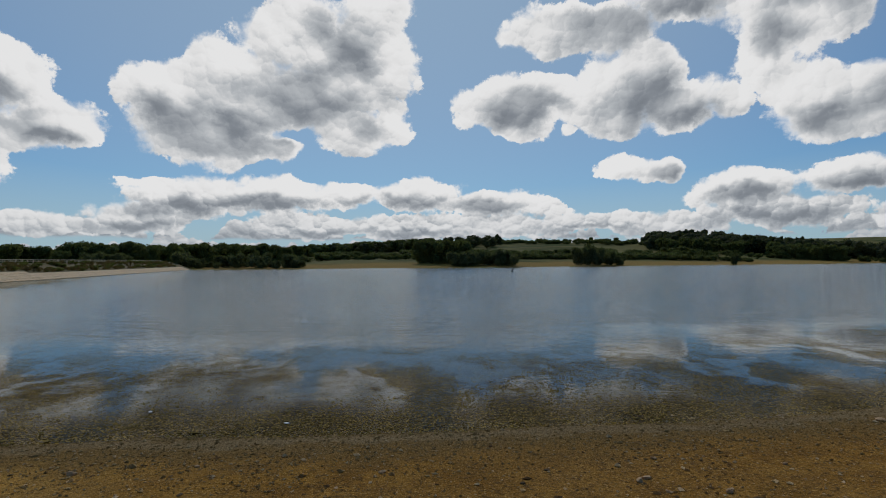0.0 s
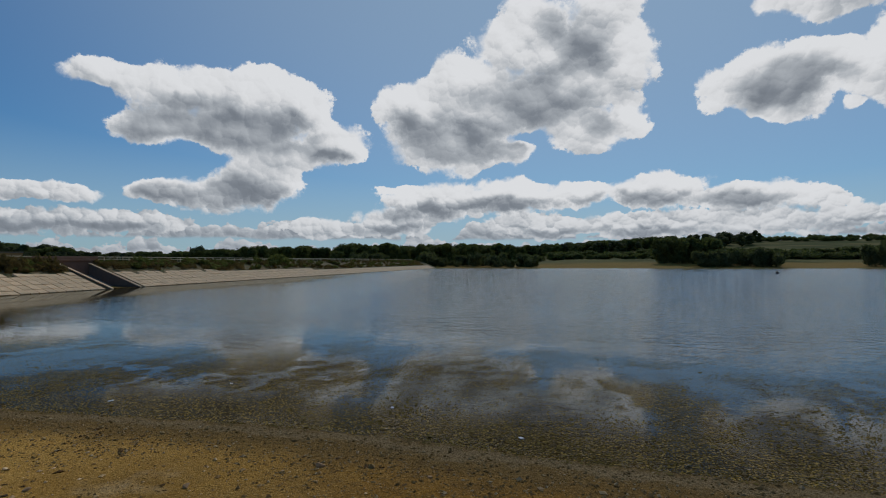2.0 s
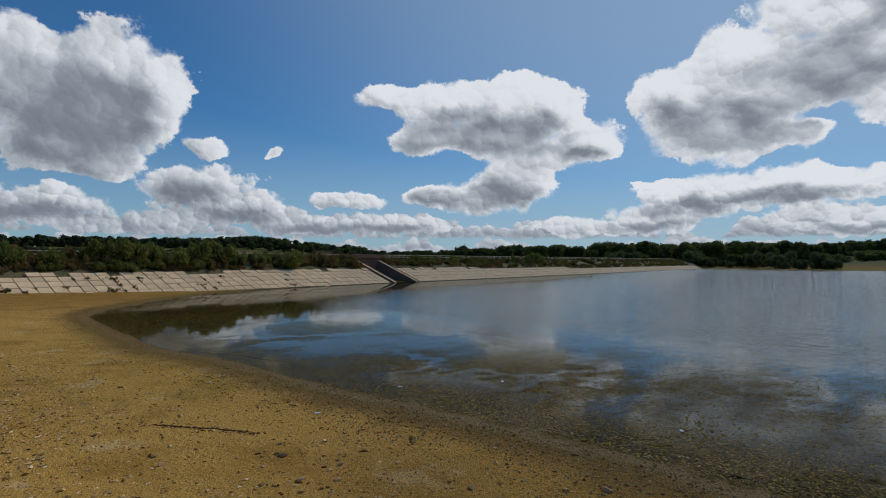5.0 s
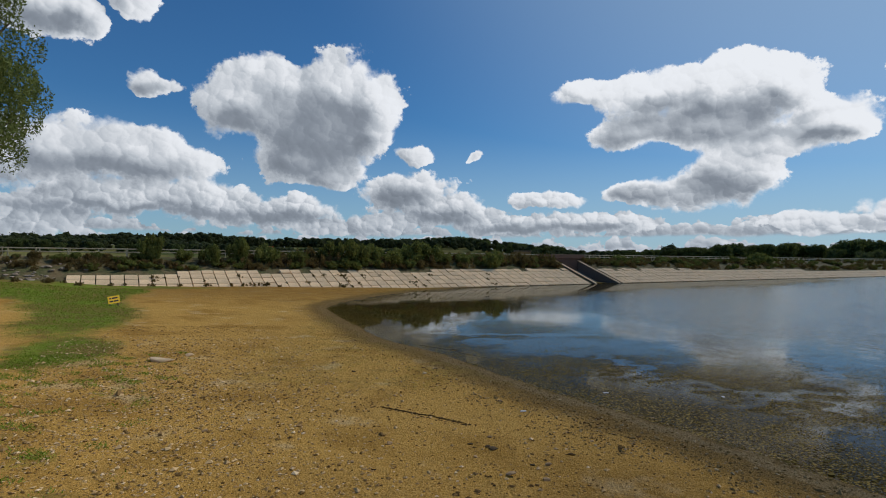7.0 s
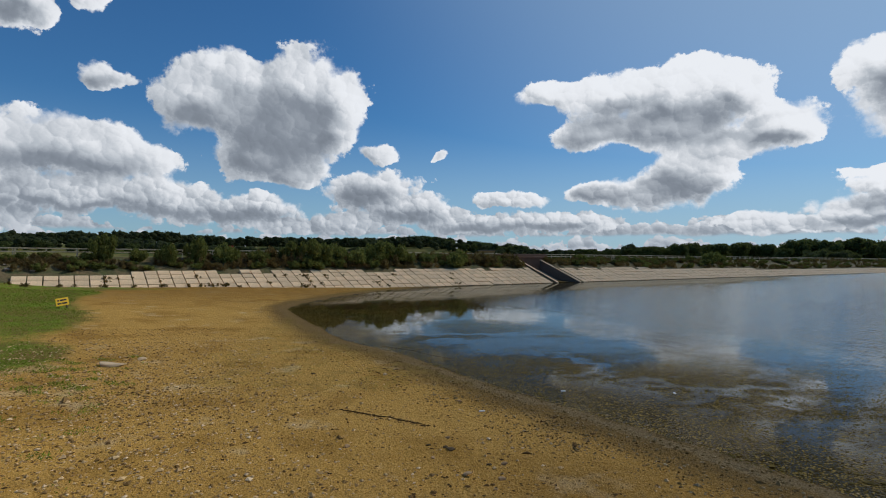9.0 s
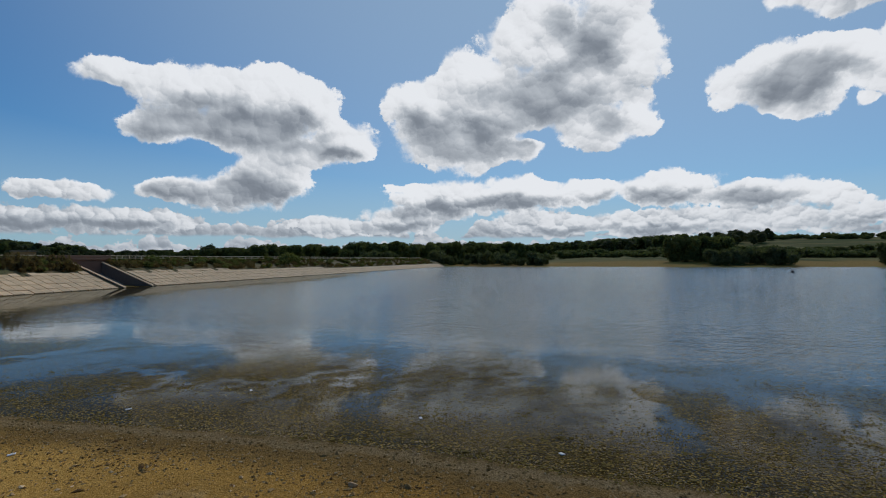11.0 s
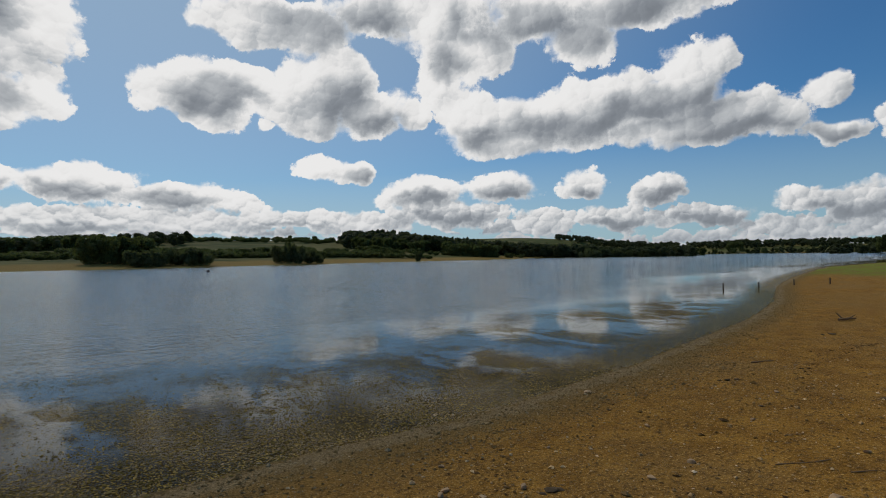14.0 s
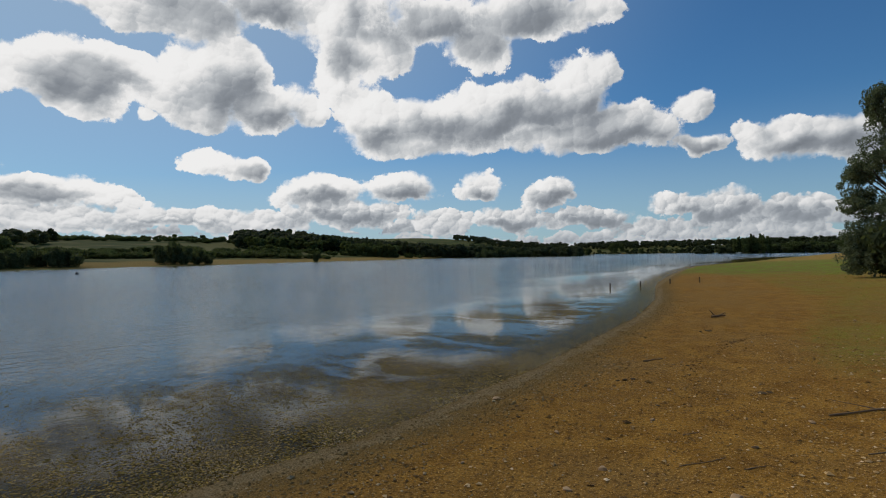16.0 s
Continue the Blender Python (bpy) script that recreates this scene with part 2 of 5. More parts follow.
# heads at four sizes: how far each stands out, and how it turns to the sun
head, facing, knobs, knob_facing = None, None, None, None
for size, amount, shade, kind in ((0.20, 0.70, 0.62, "SMOOTH_F1"), (0.46, 0.30, 0.46, "SMOOTH_F1"), (1.1, 0.09, 0.22, "F1"), (2.6, 0.025, 0.08, "F1")):
    here_deep = hollow(swirl, size, kind)
    sun_deep = hollow(w.vec("ADD", swirl, w.vec("MULTIPLY", to_sun, (0.28 / size, 0.28 / size, 0.0))), size, kind)
    near_horizon = w.ramp(height, 9.0, 3.0, 1.0, 0.35 if size < 0.3 else 0.8 if size < 0.5 else 2.6)  # far clouds show smaller heads
    out = w.math("MULTIPLY", w.math("MULTIPLY", here_deep, -amount), near_horizon)
    turned = w.math("MULTIPLY", w.math("MULTIPLY", w.math("SUBTRACT", sun_deep, here_deep), shade), near_horizon)
    head = out if head is None else w.math("ADD", head, out)
    facing = turned if facing is None else w.math("ADD", facing, turned)
    if size > 0.5:
        stand = w.math("MULTIPLY_ADD", here_deep, -0.55 / size, 0.12 / size)
        knobs = stand if knobs is None else w.math("ADD", knobs, stand)
        knob_facing = turned if knob_facing is None else w.math("ADD", knob_facing, turned)
outline = w.node("ShaderNodeGroup", (bent,), node_tree=cumulus).outputs[0]
rim = w.ramp(outline, 0.5, 0.0, 0.3, 1.0)  # the heads shape the rim, the middle is solid
thick = w.math("ADD", w.math("MULTIPLY_ADD", w.math("ADD", head, 0.25), w.math("MULTIPLY", rim, 1.4), outline), w.math("MULTIPLY", w.math("MULTIPLY_ADD", fine, 0.36, -0.18), rim))
soft_edge = w.ramp(wisp, 0.40, 0.70, 0.10, 0.46)
cover = w.node("ShaderNodeMapRange", (thick, 0.0, soft_edge, 0.0, 1.0), interpolation_type="SMOOTHSTEP").outputs[0]
sunward = w.ramp(w.vec("DOT_PRODUCT", way, tuple(sun_way)), 0.15, 0.92)
grey = w.math("ADD", w.node("ShaderNodeGroup", (bent,), node_tree=grey_parts).outputs[0], w.math("MULTIPLY_ADD", head, -0.20, -0.02))
grey = w.math("MULTIPLY", w.ramp(grey, -0.55, 0.70), w.ramp(thick, 0.04, 0.55))
light = w.math("MULTIPLY_ADD", grey, w.math("MULTIPLY_ADD", sunward, -0.13, -0.36), 0.88)
beyond = w.node("ShaderNodeGroup", (w.vec("ADD", bent, w.vec("MULTIPLY", to_sun, (1.6, 1.6, 0.0))),), node_tree=cumulus).outputs[0]
shaded = w.ramp(w.math("SUBTRACT", beyond, outline), -0.7, 0.7, 0.16, -0.16)  # the side away from the sun
light = w.math("ADD", light, w.math("MULTIPLY", shaded, w.ramp(height, 3.0, 9.0, 0.5, 1.0)))
light = w.math("ADD", light, w.math("MULTIPLY", facing, w.math("MULTIPLY_ADD", grey, -0.35, 1.0)))
light = w.math("ADD", light, w.ramp(thick, 0.55, 0.10, 0.0, 0.09))
light = w.math("SUBTRACT", light, w.math("ADD", w.ramp(height, 9.0, 1.0, 0.0, 0.13), w.ramp(sunward, 0.92, 0.1, 0.0, 0.20)))


def tone(value):
    ramp = w.node("ShaderNodeValToRGB", (value,))
    for at, colour in ((0.0, (0.15, 0.17, 0.20)), (0.35, (0.29, 0.32, 0.36)), (0.62, (0.56, 0.59, 0.62)), (0.86, (0.93, 0.93, 0.93)), (1.0, (1.10, 1.10, 1.10))):
        e = ramp.color_ramp.elements.new(at)
        e.color = (*colour, 1.0)
    ramp.color_ramp.elements.remove(ramp.color_ramp.elements[0])
    ramp.color_ramp.elements.remove(ramp.color_ramp.elements[-1])
    return w.mix(1.0, ramp.outputs[0], (CLOUD, CLOUD, CLOUD), "MULTIPLY")


white = tone(light)
sky = w.node("ShaderNodeTexSky")
sky.sky_type, sky.sun_disc, sky.sun_elevation, sky.sun_rotation = "NISHITA", False, radians(SUN_EL), radians(-SUN_AZ)
sky.altitude, sky.air_density, sky.dust_density, sky.ozone_density = 100.0, 1.0, 0.3, 1.6
clear = w.mix(1.0, sky.outputs[0], (SKY * 0.54, SKY * 1.04, SKY * 1.42), "MULTIPLY")
hazy = w.mix(w.math("MAXIMUM", w.math("MULTIPLY", w.ramp(height, 0.0, 15.0, 0.86, 0.0), w.math("MULTIPLY_ADD", sunward, 0.45, 0.55)), w.ramp(w.vec("DOT_PRODUCT", way, tuple(sun_way)), 0.4, 1.0, 0.0, 0.62)), clear, (0.46 * CLOUD, 0.585 * CLOUD, 0.685 * CLOUD))
# distant ranks of small cumulus down to the horizon, flat below and knobbed above
shown = hazy
for foot, tall, often, seed in ((-0.6, 2.6, 0.20, 3.1), (0.9, 1.7, 0.17, 17.7), (2.2, 2.0, 0.11, 41.3)):
    swell = w.noise(w.node("ShaderNodeCombineXYZ", (w.math("MULTIPLY", azimuth, often), seed, 0.0)).outputs[0], 1.0, 3.0, 0.6)
    rise = w.math("ADD", height, w.math("MULTIPLY_ADD", wisp, 0.8, -0.4 - foot))
    top = w.ramp(swell, 0.36, 0.66, -0.4 if foot > 0 else 1.5, tall)
    over = w.math("ADD", w.math("SUBTRACT", top, rise), w.math("MULTIPLY_ADD", fine, 0.5, w.math("ADD", knobs, -0.25)))
    there = w.math("MULTIPLY", w.ramp(over, 0.0, 0.16), w.ramp(rise, -0.15, 0.25))
    lit = w.math("MULTIPLY_ADD", knob_facing, 0.9, w.ramp(w.math("MULTIPLY_ADD", over, -0.6, rise), -0.5, tall * 0.75, 0.44, 0.74))
    shown = w.mix(there, shown, w.mix(w.ramp(height, 0.0, 7.0, 0.38, 0.05), tone(lit), (0.48 * CLOUD, 0.535 * CLOUD, 0.59 * CLOUD)))
far_off = w.mix(w.ramp(height, 0.0, 7.0, 0.35, 0.0), white, (0.48 * CLOUD, 0.535 * CLOUD, 0.59 * CLOUD))
shown = w.mix(cover, shown, far_off)
w.links.new(w.node("ShaderNodeBackground", (shown, 1.0)).outputs[0], w.node("ShaderNodeOutputWorld").inputs[0])

# ---- materials ----
def material(name, build, gloss=0.5, rough=0.9):
    m = bpy.data.materials.new(name)
    m.use_nodes = True
    t = Tree(m.node_tree.nodes, m.node_tree.links)
    shader = t.nodes["Principled BSDF"]
    shader.inputs["Roughness"].default_value = rough
    shader.inputs["Specular IOR Level"].default_value = gloss
    shader.inputs["Diffuse Roughness"].default_value = 0.8
    build(t, shader)
    return m


def here(t):
    return t.node("ShaderNodeTexCoord").outputs["Object"]


def bump(t, shader, value, strength, distance):
    t.links.new(t.node("ShaderNodeBump", {"Strength": strength, "Distance": distance, "Height": value}).outputs[0], shader.inputs["Normal"])


def plain(name, colour, rough=0.9, gloss=0.3, grain=20.0, vary=0.25, relief=0.0, metal=0.0):
    def build(t, s):
        p = here(t)
        a, b = t.noise(p, grain, 5.0), t.noise(p, grain * 0.13, 3.0)
        k = t.math("MULTIPLY_ADD", t.math("ADD", a, b), vary, 1.0 - vary)
        each = t.node("ShaderNodeObjectInfo").outputs["Random"]
        k = t.math("MULTIPLY", k, t.math("MULTIPLY_ADD", each, 0.24, 0.88))
        t.put(s.inputs["Base Color"], t.mix(1.0, colour, t.node("ShaderNodeCombineXYZ", (k, k, k)).outputs[0], "MULTIPLY"))
        s.inputs["Metallic"].default_value = metal
        if relief:
            bump(t, s, a, 0.6, relief)
    return material(name, build, gloss, rough)


def leaf(name, a, b, vary=0.5):
    def build(t, s):
        each = t.node("ShaderNodeNewGeometry").outputs["Random Per Island"]
        whole = t.node("ShaderNodeObjectInfo").outputs["Random"]
        c = t.mix(each, a, b)
        k = t.math("MULTIPLY_ADD", whole, vary, 1.0 - vary / 2)
        t.put(s.inputs["Base Color"], t.mix(1.0, c, t.node("ShaderNodeCombineXYZ", (k, k, t.math("MULTIPLY", k, 0.95))).outputs[0], "MULTIPLY"))
        back = t.node("ShaderNodeBsdfTranslucent", (t.mix(0.5, c, (0.10, 0.13, 0.02)),))
        out = t.nodes["Material Output"]
        t.links.new(t.node("ShaderNodeMixShader", (0.38, s.outputs[0], back.outputs[0])).outputs[0], out.inputs[0])
    return material(name, build, 0.06, 0.8)


def runnels(t, p):
    """Winding clear channels through the weed: one in their middle, nought on the mats."""
    p = t.vec("MULTIPLY", p, (1.0, 0.7, 0.0))
    wide = t.math("ABSOLUTE", t.math("ADD", t.noise(p, 0.13, 4.0, 0.6), -0.5))
    thin = t.math("ABSOLUTE", t.math("ADD", t.noise(p, 0.40, 4.0, 0.6), -0.46))
    some = t.ramp(t.noise(p, 0.09, 2.0), 0.44, 0.58)
    return t.math("MAXIMUM", t.ramp(wide, 0.040, 0.006), t.math("MULTIPLY", t.ramp(thin, 0.024, 0.004, 0.0, 0.45), some))


def ground_look(t, s):
    p = here(t)
    shore = t.node("ShaderNodeAttribute", attribute_name="shore").outputs["Fac"]
    green = t.node("ShaderNodeAttribute", attribute_name="grass").outputs["Fac"]
    big, mid, small, grit = t.noise(p, 0.12, 4.0), t.noise(p, 0.9, 5.0), t.noise(p, 6.0, 5.0, 0.7), t.noise(p, 30.0, 3.0, 0.7)
    sand = t.mix(t.ramp(mid, 0.3, 0.7), (0.235, 0.120, 0.019), (0.38, 0.210, 0.038))
    sand = t.mix(t.ramp(big, 0.45, 0.7), sand, (0.30, 0.18, 0.052))
    sand = t.mix(t.math("MULTIPLY", t.ramp(small, 0.48, 0.68), 0.75), sand, (0.085, 0.050, 0.020))
    sand = t.mix(t.math("MULTIPLY", t.ramp(grit, 0.55, 0.68), 0.7), sand, (0.38, 0.29, 0.17))
    pit_shade, grains = t.noise(p, 13.0, 3.0, 0.6), t.noise(p, 21.0, 2.0, 0.6)
    # dark flecks in the sand colour stand in for shaded pits
    sand = t.mix(t.math("MULTIPLY", t.ramp(pit_shade, 0.56, 0.64), 0.65), sand, (0.085, 0.048, 0.016))
    along = t.node("ShaderNodeSeparateXYZ", (p,)).outputs[0]
    gravel = t.math("MULTIPLY", t.ramp(along, 0.0, -14.0, 0.0, 0.75), t.ramp(along, -62.0, -42.0, 0.25, 1.0))
    stony = t.mix(t.ramp(grit, 0.4, 0.65), (0.53, 0.325, 0.076), (0.80, 0.555, 0.185))
    stony = t.mix(t.math("MULTIPLY", t.ramp(t.noise(p, 0.28, 4.0, 0.6), 0.48, 0.66), 0.7), stony, (0.35, 0.205, 0.042))
    stony = t.mix(t.math("MULTIPLY", t.ramp(t.noise(p, 0.5, 4.0, 0.6), 0.58, 0.7), 0.75), stony, (0.74, 0.60, 0.36))
    sand = t.mix(gravel, sand, stony)
    sand = t.mix(t.math("MULTIPLY", t.ramp(grains, 0.60, 0.66), 0.7), sand, (0.62, 0.42, 0.15))
    sand = t.mix(t.math("MULTIPLY", t.ramp(grains, 0.40, 0.34), 0.6), sand, (0.11, 0.066, 0.024))
    sand = t.mix(1.0, sand, (1.04, 0.97, 0.84), "MULTIPLY")
    wob = t.math("MULTIPLY_ADD", mid, 1.8, -0.9)
    edge = t.math("ADD", shore, t.math("MULTIPLY_ADD", small, 0.7, t.math("ADD", wob, -0.35)))
    mud = t.mix(t.ramp(grit, 0.4, 0.62), (0.140, 0.083, 0.022), (0.30, 0.190, 0.060))
    c = t.mix(t.ramp(edge, 0.8, 2.7), mud, sand)
    scum = t.mix(t.ramp(grit, 0.35, 0.6), (0.16, 0.110, 0.045), (0.33, 0.25, 0.13))
    c = t.mix(t.math("MULTIPLY", t.ramp(t.math("ABSOLUTE", t.math("ADD", edge, -0.35)), 0.5, 0.1), t.ramp(along, -30.0, -12.0, 0.15, 0.7)), c, scum)
    # under water: weed mats on silt, darkened further out for light lost in depth
    lines = runnels(t, p)
    mat = t.mix(t.ramp(grit, 0.35, 0.62), (0.045, 0.035, 0.010), (0.15, 0.115, 0.030))
    silt = t.mix(t.ramp(small, 0.3, 0.7), (0.045, 0.036, 0.018), (0.095, 0.072, 0.032))
    bed = t.mix(t.ramp(t.math("MULTIPLY_ADD", small, 0.3, lines), 0.30, 0.75), mat, silt)
    bed = t.mix(t.ramp(t.math("ADD", shore, t.math("MULTIPLY", mid, 12.0)), -20.0, -4.0), (0.050, 0.047, 0.034), bed)
    c = t.mix(t.ramp(edge, 0.05, -0.35), c, bed)
    turf = t.mix(t.ramp(small, 0.3, 0.7), (0.115, 0.185, 0.014), (0.235, 0.315, 0.034))
    turf = t.mix(t.ramp(mid, 0.42, 0.66), turf, (0.21, 0.160, 0.045))
    turf = t.mix(t.ramp(t.noise(p, 0.22, 4.0, 0.6), 0.42, 0.60, 0.0, 0.75), turf, (0.21, 0.150, 0.040))
    c = t.mix(t.ramp(t.math("ADD", green, t.math("MULTIPLY_ADD", t.math("ADD", mid, small), 0.9, -0.9)), 0.22, 0.85), c, turf)
    # meadows and stubble beyond the water
    far = t.node("ShaderNodeAttribute", attribute_name="field").outputs["Fac"]
    crop = t.mix(t.ramp(t.noise(p, 0.011, 2.0), 0.44, 0.56), (0.070, 0.088, 0.022), (0.150, 0.145, 0.045))
    crop = t.mix(t.math("MULTIPLY", t.ramp(t.noise(t.vec("MULTIPLY", p, (0.4, 1.6, 1.0)), 0.06, 4.0), 0.45, 0.65), 0.6), crop, (0.22, 0.180, 0.058))
    strip = t.mix(t.ramp(small, 0.35, 0.65), (0.25, 0.160, 0.040), (0.37, 0.245, 0.062))
    crop = t.mix(t.ramp(t.math("MULTIPLY_ADD", t.noise(p, 0.03, 3.0), 40.0, shore), 76.0, 52.0), crop, t.mix(t.ramp(t.vec("LENGTH", p), 620.0, 760.0), strip, (0.10, 0.092, 0.030)))
    c = t.mix(far, c, crop)
    t.put(s.inputs["Base Color"], c)
    t.put(s.inputs["Roughness"], t.ramp(edge, 0.2, 1.6, 0.8, 0.97))
    bump(t, s, t.math("MULTIPLY_ADD", grit, 0.45, small), 1.0, 0.09)


def water_look(t, s):
    p = here(t)
    flat = t.vec("MULTIPLY", p, (1.0, 1.0, 0.0))
    turned = t.node("ShaderNodeMapping", {"Vector": flat, "Rotation": (0, 0, 0.25), "Scale": (0.40, 1.7, 1.0)}).outputs[0]
    chop, ripple = t.noise(turned, 1.0, 3.0, 0.6), t.noise(turned, 4.5, 2.0, 0.5)
    # a breeze roughens the open water; the weedy shallows lie calm
    out = t.node("ShaderNodeAttribute", attribute_name="out").outputs["Fac"]
    patch = t.noise(t.vec("MULTIPLY", flat, (0.5, 1.0, 1.0)), 0.06, 3.0)
    gone = t.math("MULTIPLY_ADD", patch, 22.0, t.math("ADD", out, -11.0))
    breeze = t.math("ADD", t.ramp(gone, 11.0, 22.0, 0.02, 0.36), t.ramp(gone, 26.0, 70.0, 0.0, 0.26))
    h = t.math("MULTIPLY", t.math("MULTIPLY_ADD", ripple, 0.22, chop), t.ramp(out, 40.0, 200.0, 1.0, 1.5))
    normal = t.node("ShaderNodeBump", {"Strength": breeze, "Distance": 0.17, "Height": h}).outputs[0]
    # the mirror colour is darkened over drowned weed and inshore, to weaken reflections
    clear_way = runnels(t, flat)
    mats = t.math("SUBTRACT", t.ramp(t.noise(t.vec("MULTIPLY", flat, (1.0, 0.6, 1.0)), 0.17, 5.0, 0.62), 0.39, 0.57), clear_way, clamp=True)
    mats = t.math("MULTIPLY", mats, t.ramp(t.vec("LENGTH", flat), 75.0, 34.0, 0.1, 1.0))
    # dark drowned strands branch through the mats
    ridge = t.math("ABSOLUTE", t.math("ADD", t.noise(t.vec("MULTIPLY", flat, (1.0, 0.75, 0.0)), 0.30, 5.0, 0.65, 0.6), -0.5))
    strand = t.math("MULTIPLY", t.math("MULTIPLY", t.ramp(ridge, 0.085, 0.0, 0.0, 0.9), t.ramp(patch, 0.44, 0.60)), mats)
    dimmed = t.math("MULTIPLY", t.math("MAXIMUM", t.math("MULTIPLY_ADD", mats, 0.72, 0.10), strand), t.ramp(t.math("MULTIPLY_ADD", patch, 8.0, out), 19.0, 8.0))
    dimmed = t.math("MAXIMUM", dimmed, t.ramp(out, 4.5, 1.0, 0.0, 0.8))
    mirror = t.node("ShaderNodeBsdfGlossy", {"Color": t.mix(dimmed, (0.80, 0.86, 0.90), (0.15, 0.128, 0.095)), "Roughness": t.ramp(out, 25.0, 120.0, 0.03, 0.07), "Normal": normal}).outputs[0]
    clear = t.node("ShaderNodeBsdfTransparent", ((0.64, 0.62, 0.50, 1),)).outputs[0]
    k = t.node("ShaderNodeFresnel", {"IOR": 1.333}).outputs[0]
    wet = t.node("ShaderNodeMixShader", (k, clear, mirror)).outputs[0]
    # weed lying at the surface: fine flecks, thick in mats near the shore and thin further out
    jog = t.node("ShaderNodeTexNoise", {"Vector": flat, "Scale": 9.0, "Detail": 2.0}).outputs[1]
    cell = t.node("ShaderNodeTexVoronoi", {"Vector": t.node("ShaderNodeVectorMath", (jog, (0.025, 0.025, 0.0), flat), operation="MULTIPLY_ADD").outputs[0], "Scale": 17.0}, feature="F1")
    each = t.node("ShaderNodeSeparateXYZ", (cell.outputs[1],))
    spread = t.math("MAXIMUM", t.math("MULTIPLY", mats, t.ramp(out, 22.0, 8.0, 0.0, 1.0)), t.ramp(out, 34.0, 8.0, 0.0, 0.24))
    spread = t.math("MULTIPLY", spread, t.math("MULTIPLY_ADD", strand, -0.85, 1.0))
    spread = t.math("MAXIMUM", spread, t.ramp(out, 4.5, 1.0, 0.0, 0.85))
    spread = t.math("MULTIPLY", spread, t.ramp(t.node("ShaderNodeSeparateXYZ", (flat,)).outputs[0], -40.0, -16.0, 0.5, 1.0))  # the weed thins towards the dam
    size = t.math("MULTIPLY_ADD", each.outputs[1], 0.30, 0.20)
    lies = t.math("MULTIPLY", t.math("LESS_THAN", cell.outputs[0], size), t.math("LESS_THAN", each.outputs[0], spread))
    tone = t.mix(t.ramp(each.outputs[2], 0.2, 0.9), (0.055, 0.040, 0.012), (0.35, 0.250, 0.062))
    weedy = t.node("ShaderNodeBsdfDiffuse", (tone, 0.5)).outputs[0]
    t.links.new(t.node("ShaderNodeMixShader", (lies, wet, weedy)).outputs[0], t.nodes["Material Output"].inputs[0])


ground_stuff, water_stuff = material("beach, bed and turf", ground_look, 0.06), material("lake water", water_look)
concrete = plain("weathered concrete slab", (0.74, 0.56, 0.345), 0.9, 0.25, 7.0, 0.6, 0.02)
old_concrete = plain("dark brown-grey concrete", (0.17, 0.14, 0.115), 0.9, 0.25, 3.0, 0.5, 0.02)
tan_brick = plain("tan brick", (0.36, 0.22, 0.12), 0.9, 0.25, 6.0, 0.4, 0.01)
brickwork = plain("brown brickwork", (0.20, 0.12, 0.085), 0.9, 0.25, 6.0, 0.4, 0.02)
def earth_look(t, s):
    p = here(t)
    a, b, c = t.noise(p, 0.7, 5.0), t.noise(p, 4.0, 5.0), t.noise(p, 18.0, 3.0)
    base = t.mix(t.ramp(a, 0.35, 0.65), (0.105, 0.115, 0.040), (0.21, 0.155, 0.075))
    base = t.mix(t.math("MULTIPLY", t.ramp(b, 0.5, 0.7), 0.7), base, (0.055, 0.045, 0.02))
    t.put(s.inputs["Base Color"], t.mix(t.math("MULTIPLY", t.ramp(c, 0.55, 0.7), 0.5), base, (0.30, 0.25, 0.17)))
    bump(t, s, t.math("ADD", b, c), 0.8, 0.12)


earth = material("rough grass and rubble", earth_look, 0.2)
timber = plain("grey weathered timber", (0.13, 0.10, 0.075), 0.85, 0.25, 12.0, 0.5, 0.01)
pale_rail = plain("pale weathered timber rail", (0.60, 0.51, 0.34), 0.6, 0.4, 4.0, 0.2)
bark = plain("grey brown bark", (0.10, 0.08, 0.06), 0.95, 0.2, 6.0, 0.5, 0.03)
stone = plain("pale brown stone", (0.40, 0.265, 0.135), 0.85, 0.3, 14.0, 0.4, 0.01)
driftwood = plain("brown driftwood", (0.20, 0.135, 0.075), 0.9, 0.25, 12.0, 0.5, 0.01)
dark_clod = plain("dark dried weed", (0.10, 0.066, 0.032), 0.95, 0.2, 30.0, 0.5, 0.01)
weed = leaf("olive pond weed", (0.09, 0.07, 0.014), (0.25, 0.185, 0.045))
yellow = plain("yellow sign face", (0.80, 0.55, 0.02), 0.5, 0.4, 3.0, 0.1)
black = plain("black lettering", (0.02, 0.02, 0.02), 0.6, 0.4, 3.0, 0.1)
white_paint = plain("white paint", (0.8, 0.8, 0.78), 0.6, 0.4, 3.0, 0.1)
red_paint = plain("red paint", (0.55, 0.03, 0.02), 0.5, 0.4, 3.0, 0.1)
dark_leaf = leaf("dark broad leaves", (0.060, 0.084, 0.031), (0.138, 0.166, 0.063))
pine_leaf = leaf("dark needles", (0.040, 0.052, 0.027), (0.082, 0.098, 0.047))
willow_leaf = leaf("grey green willow leaves", (0.11, 0.145, 0.088), (0.27, 0.315, 0.205))
bank_leaf = leaf("dark willow leaves", (0.052, 0.070, 0.034), (0.125, 0.148, 0.075))
shrub_leaf = leaf("olive shrub leaves", (0.095, 0.118, 0.028), (0.270, 0.280, 0.085))
rust_leaf = leaf("rusty brown weeds", (0.125, 0.088, 0.036), (0.290, 0.195, 0.085))
fresh_leaf = leaf("fresh green willow leaves", (0.095, 0.135, 0.045), (0.29, 0.35, 0.14))
grass_leaf = leaf("grass blades", (0.15, 0.245, 0.022), (0.34, 0.42, 0.060))

